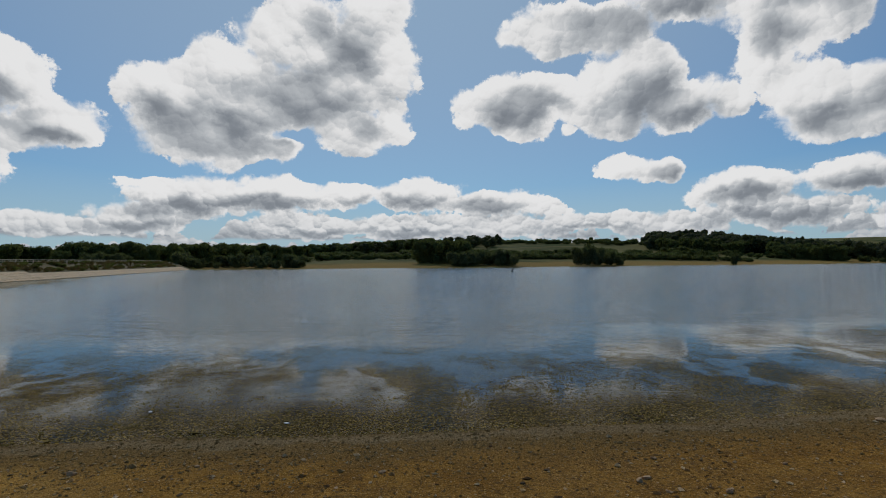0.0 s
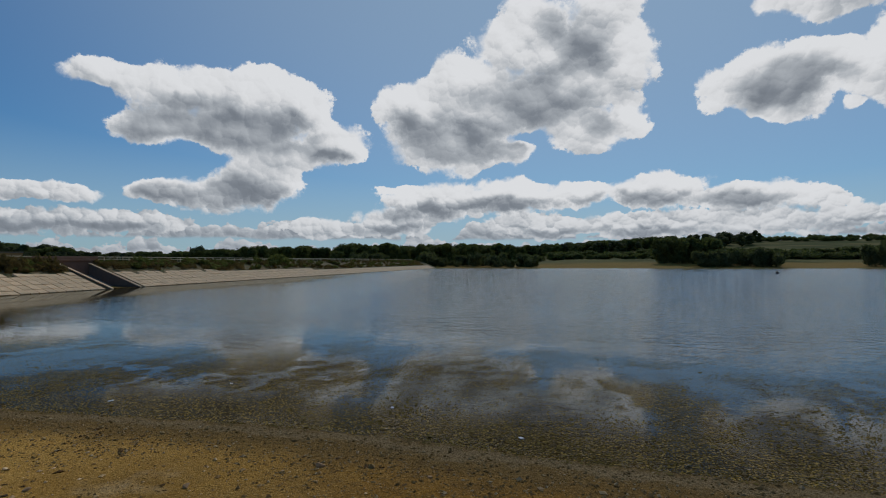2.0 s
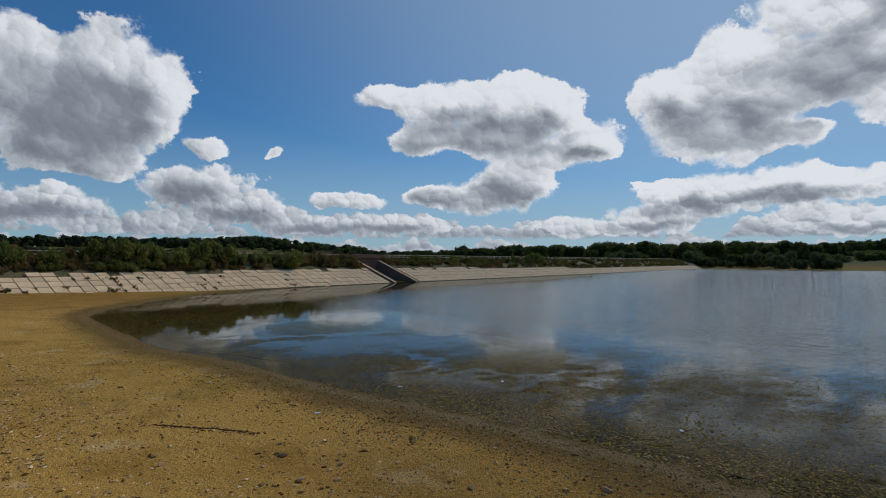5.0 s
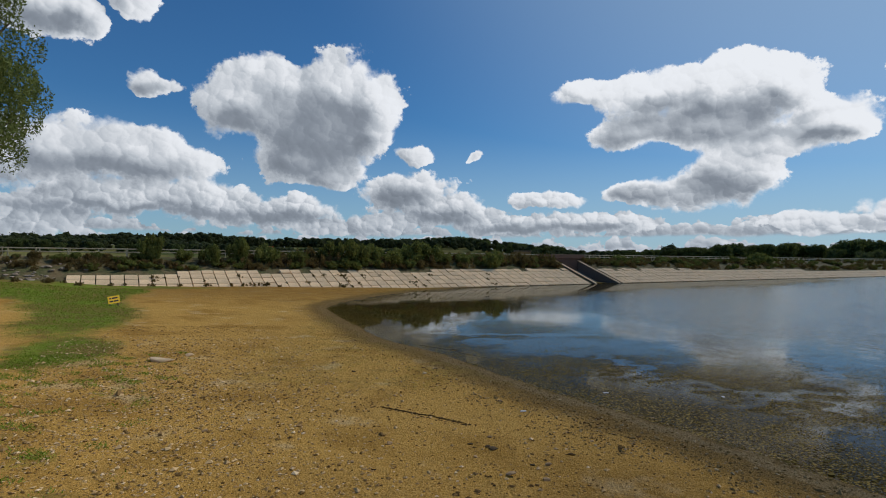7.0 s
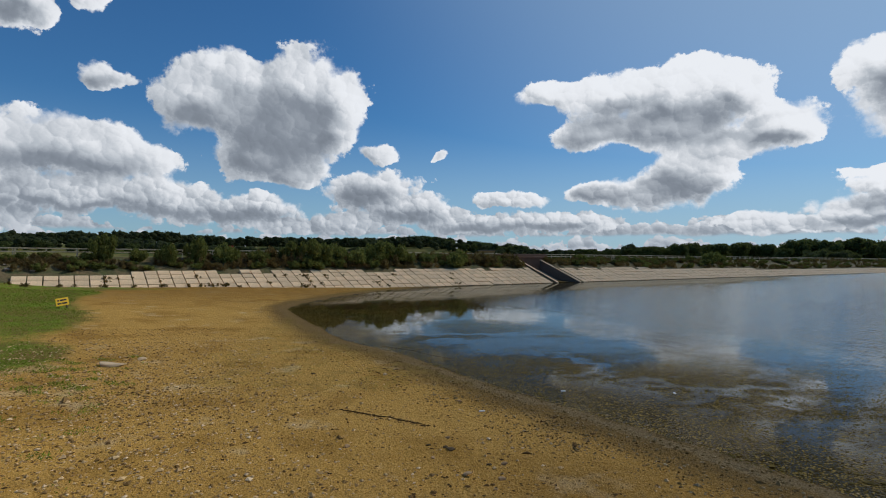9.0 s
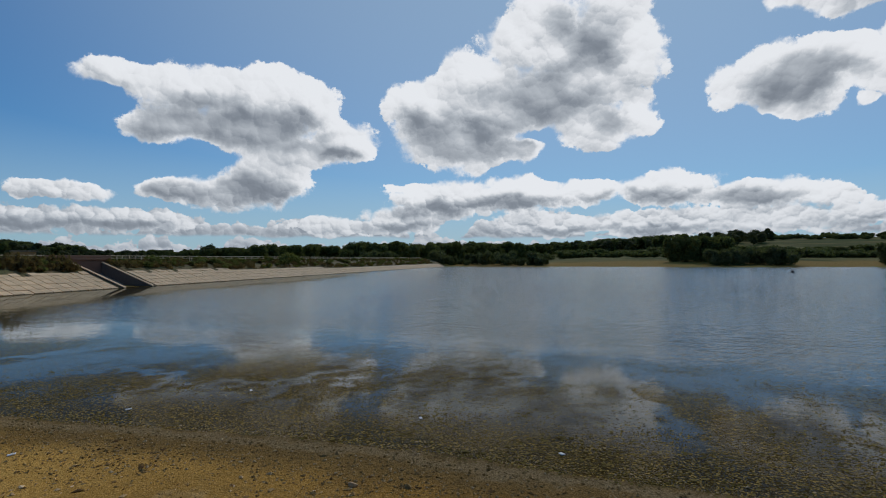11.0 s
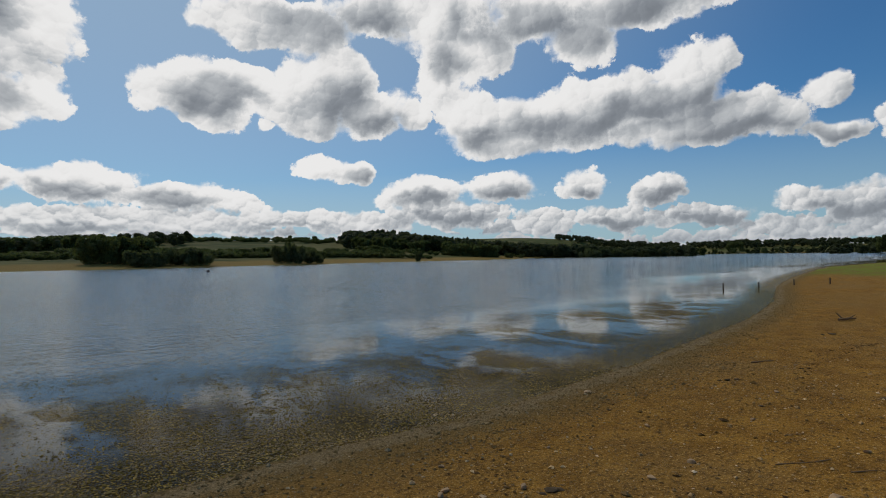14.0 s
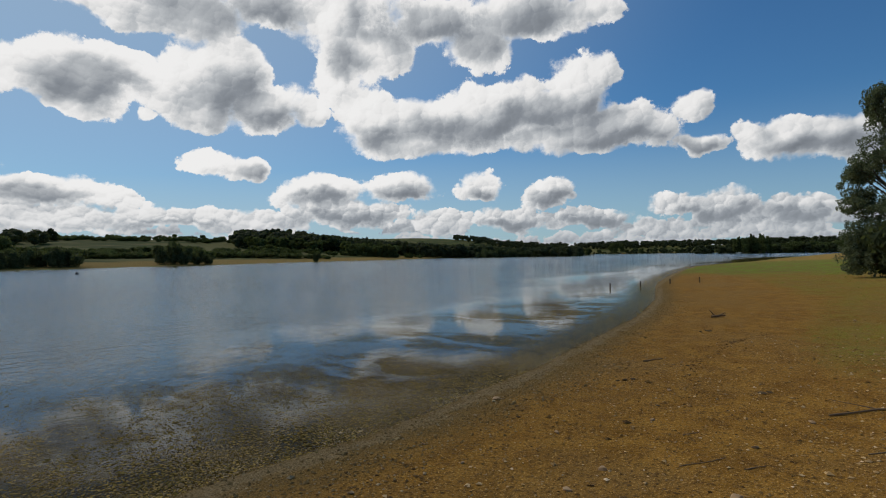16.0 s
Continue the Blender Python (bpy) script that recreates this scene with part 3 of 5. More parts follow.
# ---- the lie of the land ----
NEAR_SHORE = [(-60, 15.7), (-50.5, 8.6), (-46, 6.7), (-41, 6.6), (-28, 7.0), (-23.6, 8.4), (-15.9, 9.4), (-11.7, 10.4), (-8.3, 11.0), (-5.2, 11.3), (-2.5, 11.3), (0.8, 11.5),
              (4.3, 11.9), (7.9, 12.1), (10.5, 12.5), (13, 13.1), (16.7, 13.8), (24.7, 16.2), (35.4, 19.3), (49, 24.6), (69.7, 34.6), (95, 44.5), (122, 54), (159, 66), (205, 72.5), (237, 75), (314, 88), (383, 97)]
FAR_SHORE = [(664, 136), (900, 160), (1150, 250), (1300, 600), (1200, 850), (950, 850), (700, 740), (510, 520), (426, 480), (330, 430), (227, 385), (130, 345), (60, 318), (-18, 300), (-75, 287), (-124, 283)]
DAM = [(-124.4, 279), (-103.3, 173), (-89.7, 106), (-79.6, 56), (-77, 44), (-72.4, 31), (-66, 21.5)]
LAKE = np.array(NEAR_SHORE + FAR_SHORE + DAM, float)
DAM_A, DAM_B = np.array([-55.0, -57.5]), np.array([-122.5, 280.0])  # the toe of the dam, south end to north end
DAM_LONG = float(np.linalg.norm(DAM_B - DAM_A))
ALONG = (DAM_B - DAM_A) / DAM_LONG
ACROSS = np.array([-ALONG[1], ALONG[0]])  # from the water up the bank


def from_shore(x, y):
    """Metres from the water's edge: above nought on land."""
    x, y = np.asarray(x, float), np.asarray(y, float)
    best, inside = np.full(x.shape, 1e9), np.zeros(x.shape, bool)
    for (ax, ay), (bx, by) in zip(LAKE, np.roll(LAKE, -1, 0)):
        ex, ey = bx - ax, by - ay
        k = np.clip(((x - ax) * ex + (y - ay) * ey) / (ex * ex + ey * ey), 0, 1)
        best = np.minimum(best, np.hypot(x - ax - k * ex, y - ay - k * ey))
        inside ^= ((ay > y) != (by > y)) & (x < ax + (y - ay) * ex / (ey if ey else 1e-9))
    return np.where(inside, -best, best)


def step(v, a, b):
    k = np.clip((v - a) / (b - a), 0, 1)
    return k * k * (3 - 2 * k)


def wavy(x, y, size, seed):
    """A cheap smooth unevenness between -1 and 1."""
    rng = np.random.RandomState(seed)
    out = 0
    for n in range(5):
        a, b, c, d = rng.uniform(-1, 1, 2), rng.uniform(0, 7, 2), rng.uniform(0.7, 1.9), 0.35
        out = out + np.sin((x * a[0] + y * a[1]) * 3 / size * c + b[0]) * d
    return out


def on_dam(x, y):
    """Places along the dam, and up its bank from the toe."""
    dx, dy = np.asarray(x, float) - DAM_A[0], np.asarray(y, float) - DAM_A[1]
    return dx * ALONG[0] + dy * ALONG[1], dx * ACROSS[0] + dy * ACROSS[1]


def land(x, y):
    x, y = np.asarray(x, float), np.asarray(y, float)
    d = from_shore(x, y)
    beach = 0.032 * np.clip(d, 0, 30) + 0.01 * np.clip(d - 30, 0, 60)
    beach = beach + 0.12 * step(-x, 30, 62) * step(18 - y, -6, 14) + 0.7 * step(-x, 40, 62) * step(-y, 10, 26)  # the shore climbs towards the dam's near end
    bed = np.maximum(-0.022 * -d, -2.5)
    z = np.where(d > 0, beach, np.minimum(bed, 0))
    rough = 0.03 * wavy(x, y, 4.0, 3) + 0.018 * wavy(x, y, 1.1, 4)
    z = z + rough * np.clip(np.abs(d) / 3, 0, 1) * step(-np.hypot(x, y), -150, -60)
    r, az = np.hypot(x, y), np.degrees(np.arctan2(-x, y))
    away = step(d, 40, 420)
    hill = 24 * (1 - 0.65 * step(-az, 45, 55)) * step(r, 380, 900) * (0.35 + 0.65 * step(-az, -14, 8)) * step(-az, -75, -20) + 3 * step(r, 500, 1500) * step(az, 58, 75) + 15 * step(r, 430, 700) * step(-az, 20, 27) * step(az, -50, -39)
    hill = hill + 15 * step(r, 550, 950) * step(az, 59, 68) * (1 - step(az, 84, 102))  # the wooded rise behind the dam
    hill = hill + 8 * step(r, 600, 1200) * (1 + wavy(x, y, 500, 9)) * (1 - 0.85 * step(az, 64, 78))
    z = z + 3.2 * step(d, 4, 80) * step(r, 270, 310) * step(-az, -17, -8) * step(y, 60, 200)  # the far bank climbs from the water
    z = z + hill * away * step(y + np.abs(x) * 0.4, 60, 200)
    z = z + 14 * step(r, 300, 900) * step(-y, -60, 100)
    u, v = on_dam(x, y)
    bank = np.clip((v - 5.2) / 2.6, -3, 3.7) - np.clip((v - 20) / 2.6, 0, 3.2)
    ends = step(u, -12, 6) * step(-u, -DAM_LONG - 25, -DAM_LONG + 3)
    return np.where((v > 0) & (u > -30), np.maximum(z, bank * ends + 0.3 * (1 - ends)), z)


def green_near_dam(x, y):
    """How grassy the shore is towards the dam's near end."""
    def patch(cx, cy, rx, ry):
        k = np.hypot((x - cx + 0.8 * wavy(x, y, 4, 41)) / rx, (y - cy + 0.5 * wavy(x, y, 3, 42)) / ry)
        return step(-k, -1.4, -0.3)
    lawn = step(-x + 3 * wavy(x, y, 9, 46), 44, 54) * step(-y + 1.2 * wavy(x, y, 6, 47), 7, 11) * step(y, -60, -20)
    tufts = 0.5 * step(-x + wavy(x, y, 3, 43), 9, 12) * step(x, -24, -18) * step(-y + 0.6 * wavy(x, y, 3, 44), 1.4, 2.8) * step(y, -10, -6) * step(wavy(x, y, 1.3, 48), -0.3, 0.9)
    return np.clip(lawn + patch(-38, -8.4, 10, 3.3) + 0.9 * patch(-48, -11.5, 8, 3.6) + 0.9 * patch(-26, -6.3, 4.2, 2.2) + 0.34 * step(-x + 2 * wavy(x, y, 7, 52), 11, 20) * step(y + 0.35 * x + 1.5 * wavy(x, y, 5, 53), -10, -6) + tufts, 0, 1)


def green_east(x, y):
    """How grassy the shore is under the willow: a green band, and a thin olive growth over the sand before it."""
    band = step(np.interp(x, (50, 57, 61, 70, 82, 101, 140, 240), (3, 9, 12, 19, 29, 40.5, 52, 74)) - y + 0.8 * wavy(x, y, 5, 44), -1, 4) * step(x, 47, 59)
    thin = step(np.interp(x, (16, 24, 38, 56, 76), (4, 8, 11.5, 15.5, 26)) - y + 1.2 * wavy(x, y, 6, 45), -1.5, 3.5) * step(x, 15, 26)
    return np.maximum(0.54 * band * (0.75 + 0.25 * wavy(x, y, 3.5, 54)), 0.50 * thin)


def to_line(x, y, line):
    """Metres to the nearest place on a line of points."""
    best = np.full(np.shape(x), 1e9)
    for (ax, ay), (bx, by) in zip(line, line[1:]):
        ex, ey = bx - ax, by - ay
        k = np.clip(((x - ax) * ex + (y - ay) * ey) / (ex * ex + ey * ey), 0, 1)
        best = np.minimum(best, np.hypot(x - ax - k * ex, y - ay - k * ey))
    return best


def ground_at(x, y):
    return float(land(np.array([x]), np.array([y]))[0])


def mesh_object(name, verts, faces, mat, parent=None, smooth=False, label=""):
    me = bpy.data.meshes.new(name)
    me.from_pydata([tuple(v) for v in verts] if not isinstance(verts, np.ndarray) else verts.tolist(), [], faces if isinstance(faces, list) else faces.tolist())
    me.materials.append(mat)
    if smooth:
        me.shade_smooth()
    ob = new(name, me)
    ob.parent = parent
    if label:
        ob["label"] = label
    return ob


def part(name, bm, mat, parent, label="", smooth=False):
    me = bpy.data.meshes.new(name)
    bm.to_mesh(me)
    bm.free()
    me.materials.append(mat)
    if smooth:
        me.shade_smooth()
    ob = new(name, me)
    ob.parent = parent
    if label:
        ob["label"] = label
    return ob


def thing(name, at, label, category, group="", turn=0.0, scale=1.0):
    ob = new(name)
    ob.matrix_basis = pose(*at, 0, 0, turn) @ Matrix.Scale(scale, 4)
    ob.empty_display_size = 0.2
    return tagged(ob, label, category, group)


def box(bm, lo, hi, bevel=0.0):
    lo, hi = Vector(lo), Vector(hi)
    made = bmesh.ops.create_cube(bm, size=1.0, matrix=Matrix.Translation((lo + hi) / 2) @ Matrix.Diagonal((*(hi - lo), 1)))
    if bevel:
        bmesh.ops.bevel(bm, geom=list({e for v in made["verts"] for e in v.link_edges}), offset=bevel, segments=1, affect="EDGES")
    return bm


def grown(a, b, first, rate, centre):
    """Coordinates from a to b, close together near the centre and wider apart away from it."""
    up, down = [centre], [centre]
    s = first
    while up[-1] < b:
        up.append(up[-1] + s)
        s = max(first, (up[-1] - centre) * rate)
    s = first
    while down[-1] > a:
        down.append(down[-1] - s)
        s = max(first, (centre - down[-1]) * rate)
    return np.array(down[::-1] + up[1:])


gx, gy = grown(-2600, 2600, 0.4, 0.026, 0.0), grown(-2200, 2600, 0.4, 0.026, 8.0)
X, Y = np.meshgrid(gx, gy)
Z = land(X, Y)
n, m = len(gx), len(gy)
idx = np.arange(n * m).reshape(m, n)
quads = np.stack([idx[:-1, :-1], idx[:-1, 1:], idx[1:, 1:], idx[1:, :-1]], -1).reshape(-1, 4)
ground = mesh_object("ground", np.stack([X, Y, Z], -1).reshape(-1, 3), quads, ground_stuff, smooth=True)
tagged(ground, "sandy brown lake shore with dark wet margin, turf and distant fields", "ground", kind="structure")
shore = from_shore(X, Y)
U, V = on_dam(X, Y)
right_turf = green_east(X, Y)
left_turf = green_near_dam(X, Y) + 0.8 * step(V + 0.8 * wavy(X, Y, 5, 49), -4.5, -1.2) * step(-U, -70, -46) * (V < 1)
turf = np.clip(right_turf + left_turf + step(np.hypot(X, Y), 90, 140) + step(V, 4.5, 7), 0, 1) * (shore > 0.4)
fields = step(shore, 0.8, 4) * step(np.hypot(X, Y), 200, 260) * ((V < 0) | (V > 16))
for key, values in (("shore", shore), ("grass", turf), ("field", fields)):
    ground.data.attributes.new(key, "FLOAT", "POINT").data.foreach_set("value", np.clip(values, -60, 60).ravel().astype(np.float32))

wx, wy = grown(-160, 1360, 2.0, 0.04, 0.0), grown(-20, 880, 1.5, 0.04, 14.0)
WX, WY = np.meshgrid(wx, wy)
idx = np.arange(WX.size).reshape(WX.shape)
quads = np.stack([idx[:-1, :-1], idx[:-1, 1:], idx[1:, 1:], idx[1:, :-1]], -1).reshape(-1, 4)
water = mesh_object("water", np.stack([WX, WY, 0 * WX], -1).reshape(-1, 3), quads, water_stuff)
out = np.minimum(to_line(WX, WY, NEAR_SHORE), to_line(WX, WY, DAM[2:]))
water.data.attributes.new("out", "FLOAT", "POINT").data.foreach_set("value", np.clip(out, 0, 400).ravel().astype(np.float32))
tagged(water, "calm shallow lake water with faint ripples reflecting clouds", "water", kind="structure")
water.visible_shadow = False

# ---- plants: crowns of many small leaf clumps ----
def leaves(rng, centres, radii, count, size, squash=1.0, droop=0.0):
    """Corners and faces of leaf clumps scattered through rounded masses."""
    radii = np.asarray(radii, float)
    weight = radii.prod(1) ** (2 / 3)
    pick = rng.choice(len(radii), count, p=weight / weight.sum())
    way = rng.normal(size=(count, 3))
    way /= np.linalg.norm(way, axis=1)[:, None]
    deep = rng.uniform(0.5, 1.04, count) ** 0.6
    at = np.asarray(centres, float)[pick] + way * radii[pick] * deep[:, None]
    at[:, 2] -= droop * rng.uniform(0, 1, count) ** 2
    a = rng.normal(size=(count, 3)) + way * 0.2
    a[:, 2] = a[:, 2] * squash - droop * 0.6
    a /= np.linalg.norm(a, axis=1)[:, None]
    b = np.cross(a, rng.normal(size=(count, 3)))
    b /= np.linalg.norm(b, axis=1)[:, None]
    s = size * rng.uniform(0.55, 1.35, count)[:, None]
    a, b = a * s, b * s * (0.55 if not droop else 0.36)
    verts = np.stack([at - a, at - b * 0.9, at + a, at + b * 1.1], 1).reshape(-1, 3)
    return verts, np.arange(count * 4).reshape(-1, 4)


ico = bmesh.new()
bmesh.ops.create_icosphere(ico, subdivisions=1, radius=1.0)
ICO_V, ICO_F = np.array([v.co[:] for v in ico.verts]), np.array([[v.index for v in f.verts] for f in ico.faces])
ico.free()


def hearts(rng, centres, radii, k, first):
    """Rough lumps of dense foliage inside the masses, so that a crown is not seen through; corners and faces, counted from first."""
    centres, radii = np.asarray(centres, float), np.asarray(radii, float)
    v = ICO_V[None] * radii[:, None] * k * rng.uniform(0.75, 1.1, (len(centres), len(ICO_V), 1)) + centres[:, None]
    f = ICO_F[None] + len(ICO_V) * np.arange(len(centres))[:, None, None] + first
    return v.reshape(-1, 3), f.reshape(-1, 3)


def limb(bm, a, b, ra, rb, sides=6):
    a, b = Vector(a), Vector(b)
    m = Matrix.Translation((a + b) / 2) @ (b - a).to_track_quat("Z", "Y").to_matrix().to_4x4()
    bmesh.ops.create_cone(bm, cap_ends=True, segments=sides, radius1=ra, radius2=rb, depth=(b - a).length, matrix=m)


def crown_masses(rng, kind):
    """Rounded masses of foliage for a plant one metre high."""
    if kind == "round":
        c = [(rng.normal(0, 0.17), rng.normal(0, 0.17), rng.uniform(0.38, 0.82)) for _ in range(11)] + [(0, 0, 0.55), (0.1, 0.1, 0.2), (-0.12, -0.05, 0.22)]
        r = [(q, q, q * 0.85) for q in rng.uniform(0.14, 0.23, 11)] + [(0.3, 0.3, 0.34), (0.24, 0.24, 0.2), (0.24, 0.24, 0.2)]
    elif kind == "tall":
        c = [(rng.normal(0, 0.07), rng.normal(0, 0.07), z) for z in np.linspace(0.3, 0.9, 9)]
        r = [(0.17 * q, 0.17 * q, 0.13) for q in (1, 1.1, 1.15, 1.1, 1, 0.95, 0.8, 0.65, 0.4)]
    elif kind == "pine":
        c = [(rng.normal(0, 0.09), rng.normal(0, 0.09), z) for z in np.linspace(0.35, 0.92, 10)]
        r = [(0.2 * q, 0.2 * q, 0.09) for q in np.linspace(1.2, 0.35, 10)]
    elif kind == "bush":
        c = [(rng.normal(0, 0.32), rng.normal(0, 0.32), rng.uniform(0.25, 0.68)) for _ in range(12)] + [(0, 0, 0.35)]
        r = [(q * 1.1, q * 1.1, q) for q in rng.uniform(0.17, 0.32, 12)] + [(0.55, 0.55, 0.36)]
    else:  # thin upright weeds
        c = [(rng.normal(0, 0.3), rng.normal(0, 0.3), rng.uniform(0.2, 0.75)) for _ in range(10)]
        r = [(0.16, 0.16, 0.26)] * 10
    return np.array(c), np.array(r)


def plant(kind, mat, label, category, seed, count, size, name="tree"):
    """A plant one metre high: trunk with limbs, and a crown."""
    rng = np.random.RandomState(seed)
    ob = thing(name, (0, 0, -500), label, category)
    c, r = crown_masses(rng, kind)
    bm = bmesh.new()
    thick = 0.028 if kind != "bush" else 0.02
    limb(bm, (0, 0, -0.04), (rng.normal(0, 0.01), 0, 0.4), thick, thick * 0.65, 8)
    limb(bm, (0, 0, 0.4), (rng.normal(0, 0.02), rng.normal(0, 0.02), 0.8), thick * 0.65, thick * 0.15)
    for q in c[:7]:
        limb(bm, (0, 0, max(0.12, q[2] * 0.55)), q, thick * 0.4, thick * 0.1, 5)
    part("trunk", bm, bark, ob)
    v, f = leaves(rng, c, r, count, size)
    f = f.tolist()
    if kind != "weeds":
        hv, hf = hearts(rng, c, r, 0.80, len(v))
        v, f = np.concatenate([v, hv]), f + hf.tolist()
    mesh_object("crown", v, f, mat, ob)
    return ob


kinds = {
    "round": [plant("round", dark_leaf, "dark green broadleaf tree on the far bank", "tree", 20 + q, 3000, 0.037) for q in range(3)],
    "tall": [plant("tall", dark_leaf, "tall slender dark green tree", "tree", 30 + q, 1500, 0.04) for q in range(2)],
    "pine": [plant("pine", pine_leaf, "dark conifer on the ridge", "tree", 40 + q, 1300, 0.045) for q in range(2)],
    "willow": [plant("bush", bank_leaf, "grey-green spreading willow bush beside the water", "bush", 50 + q, 2600, 0.055, name="bush") for q in range(3)],
    "shrub": [plant("bush", shrub_leaf, "olive green shrub growing on the dam bank", "shrub", 60 + q, 2200, 0.055, name="shrub") for q in range(3)],
    "weeds": [plant("weeds", rust_leaf, "clump of rusty brown weeds on the bank", "weeds", 70 + q, 900, 0.06, name="weeds") for q in range(3)],
}
kinds["hedge"] = [plant("bush", dark_leaf, "dark green hedgerow bush between fields", "bush", 80 + q, 1500, 0.07, name="bush") for q in range(2)]
rnd = random.Random(7)
BANK = [(-2.0, -0.85), (0.0, -0.02), (4.2, 1.6), (7.4, 2.9), (10.4, 3.98), (11.2, 4.0), (16.6, 4.0), (22, 1.9)]


def surface_at(x, y):
    """The ground or the dam's bank, whichever is higher."""
    u, v = on_dam(x, y)
    z = ground_at(x, y)
    if -4 < u < DAM_LONG + 8 and -2 < v < 22:
        z = max(z, float(np.interp(v, *zip(*BANK))))
    return z



def spot_at(az, far):
    return -math.sin(radians(az)) * far, math.cos(radians(az)) * far


def grow(kind, x, y, high, wide=1.0, group=""):
    src = rnd.choice(kinds[kind])
    m = pose(x, y, surface_at(x, y) - (0.14 if kind == "weeds" else 0.02) * high, 0, 0, rnd.uniform(0, 360)) @ Matrix.Diagonal((high * wide, high * wide, high, 1))
    ob = copy_thing(src, m)
    if group:
        ob["group"] = group
    return ob


def belt(kind, az0, az1, far0, far1, count, low, high, wide=1.0, deep=20.0, group=""):
    """A row of plants between two bearings."""
    for q in range(count):
        k = (q + rnd.uniform(-0.35, 0.35) + 0.5) / count
        x, y = spot_at(az0 + (az1 - az0) * k, far0 + (far1 - far0) * k + rnd.uniform(0, deep))
        grow(kind, x, y, rnd.uniform(low, high), wide * rnd.uniform(0.85, 1.2), group)


# the far bank, from the end of the dam round to the inlet
belt("round", 1.0, -4.0, 338, 345, 9, 15, 18, 0.85, 14, "dark copse")
belt("willow", -2.5, -8.6, 322, 332, 8, 8, 12, 0.8, 8, "bank bushes")
for az, far, tall, wide in ((-15.7, 364, 13.5, 0.55), (-16.5, 368, 16.0, 0.5), (-17.5, 366, 12.5, 0.6), (-18.6, 370, 10.0, 0.65), (-19.4, 374, 7.5, 0.7)):
    x, y = spot_at(az, far)
    grow("willow", x, y, tall, wide, "bank bushes")
belt("willow", -29.5, -29.8, 420, 420, 1, 9, 9, 0.5, 2, "bank bushes")
belt("round", 33.2, 27.8, 400, 415, 9, 15, 19, 0.95, 25, "wood beyond the dam")
belt("willow", 32, 28.5, 372, 380, 5, 7, 10, 0.85, 8, "bank bushes")
belt("round", 27.2, 14.5, 385, 400, 20, 14, 18, 0.9, 30, "wood beyond the dam")
belt("willow", 25, 13.0, 316, 303, 17, 3.5, 10, 0.85, 22, "bank bushes")
belt("round", 47, 33.5, 420, 400, 20, 11, 17, 0.95, 40, "wood beyond the dam")
belt("hedge", 14, -24, 430, 480, 34, 4, 8, 1.5, 12, "hedgerow")
belt("hedge", 0, -31, 366, 500, 50, 4, 6.5, 1.5, 8, "hedgerow")
belt("hedge", 12, -30, 560, 640, 28, 4, 9, 1.7, 14, "hedgerow")
belt("round", 14, 1.5, 640, 680, 22, 13, 18, 1.0, 60, "wood on the ridge")
belt("round", -7, -22, 840, 900, 8, 7, 10, 0.9, 60, "trees along the skyline")
belt("hedge", 8, -24, 760, 800, 90, 5, 8, 1.1, 60, "hedgerow")
belt("round", -23, -40, 640, 700, 26, 14, 19, 1.0, 50, "wood on the ridge")
belt("pine", -30, -37, 680, 720, 14, 17, 22, 1.0, 40, "wood on the ridge")
belt("hedge", -20, -41, 560, 620, 24, 5, 8, 1.0, 18, "hedgerow")
belt("round", -33, -38, 590, 610, 9, 13, 16, 1.0, 14, "dark copse")
belt("round", -40, -58, 740, 900, 26, 12, 19, 1.0, 60, "wood on the ridge")
belt("willow", -47, -53, 640, 700, 9, 10, 14, 0.9, 20, "bank bushes")
belt("round", -57, -84, 1350, 1400, 22, 10, 15, 1.1, 120, "wood on the ridge")
belt("round", -59.9, -61.2, 1500, 1510, 3, 26, 31, 0.8, 10, "trees along the skyline")
belt("tall", -71, -74, 860, 870, 9, 24, 30, 0.9, 20, "tall trees by the water")
belt("round", -72, -80, 900, 930, 14, 14, 20, 1.1, 40, "wood on the ridge")
belt("round", 57, 46, 640, 500, 18, 8, 13, 1.0, 60, "trees beyond the dam")
belt("round", 72, 57, 900, 700, 22, 14, 20, 1.1, 80, "wood beyond the dam")
belt("round", 112, 72, 420, 520, 40, 7, 11, 1.0, 120, "wood beyond the dam")
belt("round", 100, 72, 1000, 1050, 36, 16, 22, 1.2, 120, "wood on the ridge")

# ---- the dam: concrete slabs, planted upper bank, rail, overflow channel ----
dam = tagged(new("dam"), "earth dam faced with pale weathered concrete slabs", "dam", kind="structure")


def dam_point(u, v, z):
    p = DAM_A + ALONG * u + ACROSS * v
    return Vector((p[0], p[1], z))


SLOPE = 2.6
DAM_TURN = math.degrees(math.atan2(ALONG[1], ALONG[0]))
tilt = math.degrees(math.atan(1 / SLOPE))
U_SPILL = 118.8  # where the overflow channel cuts the bank


def slab_mesh(name, wide, tall, thick=0.16, gap=0.055):
    bm = box(bmesh.new(), (gap, gap, -0.1), (wide - gap, tall - gap, thick), 0.015)
    me = bpy.data.meshes.new(name)
    bm.to_mesh(me)
    bm.free()
    me.materials.append(concrete)
    return me


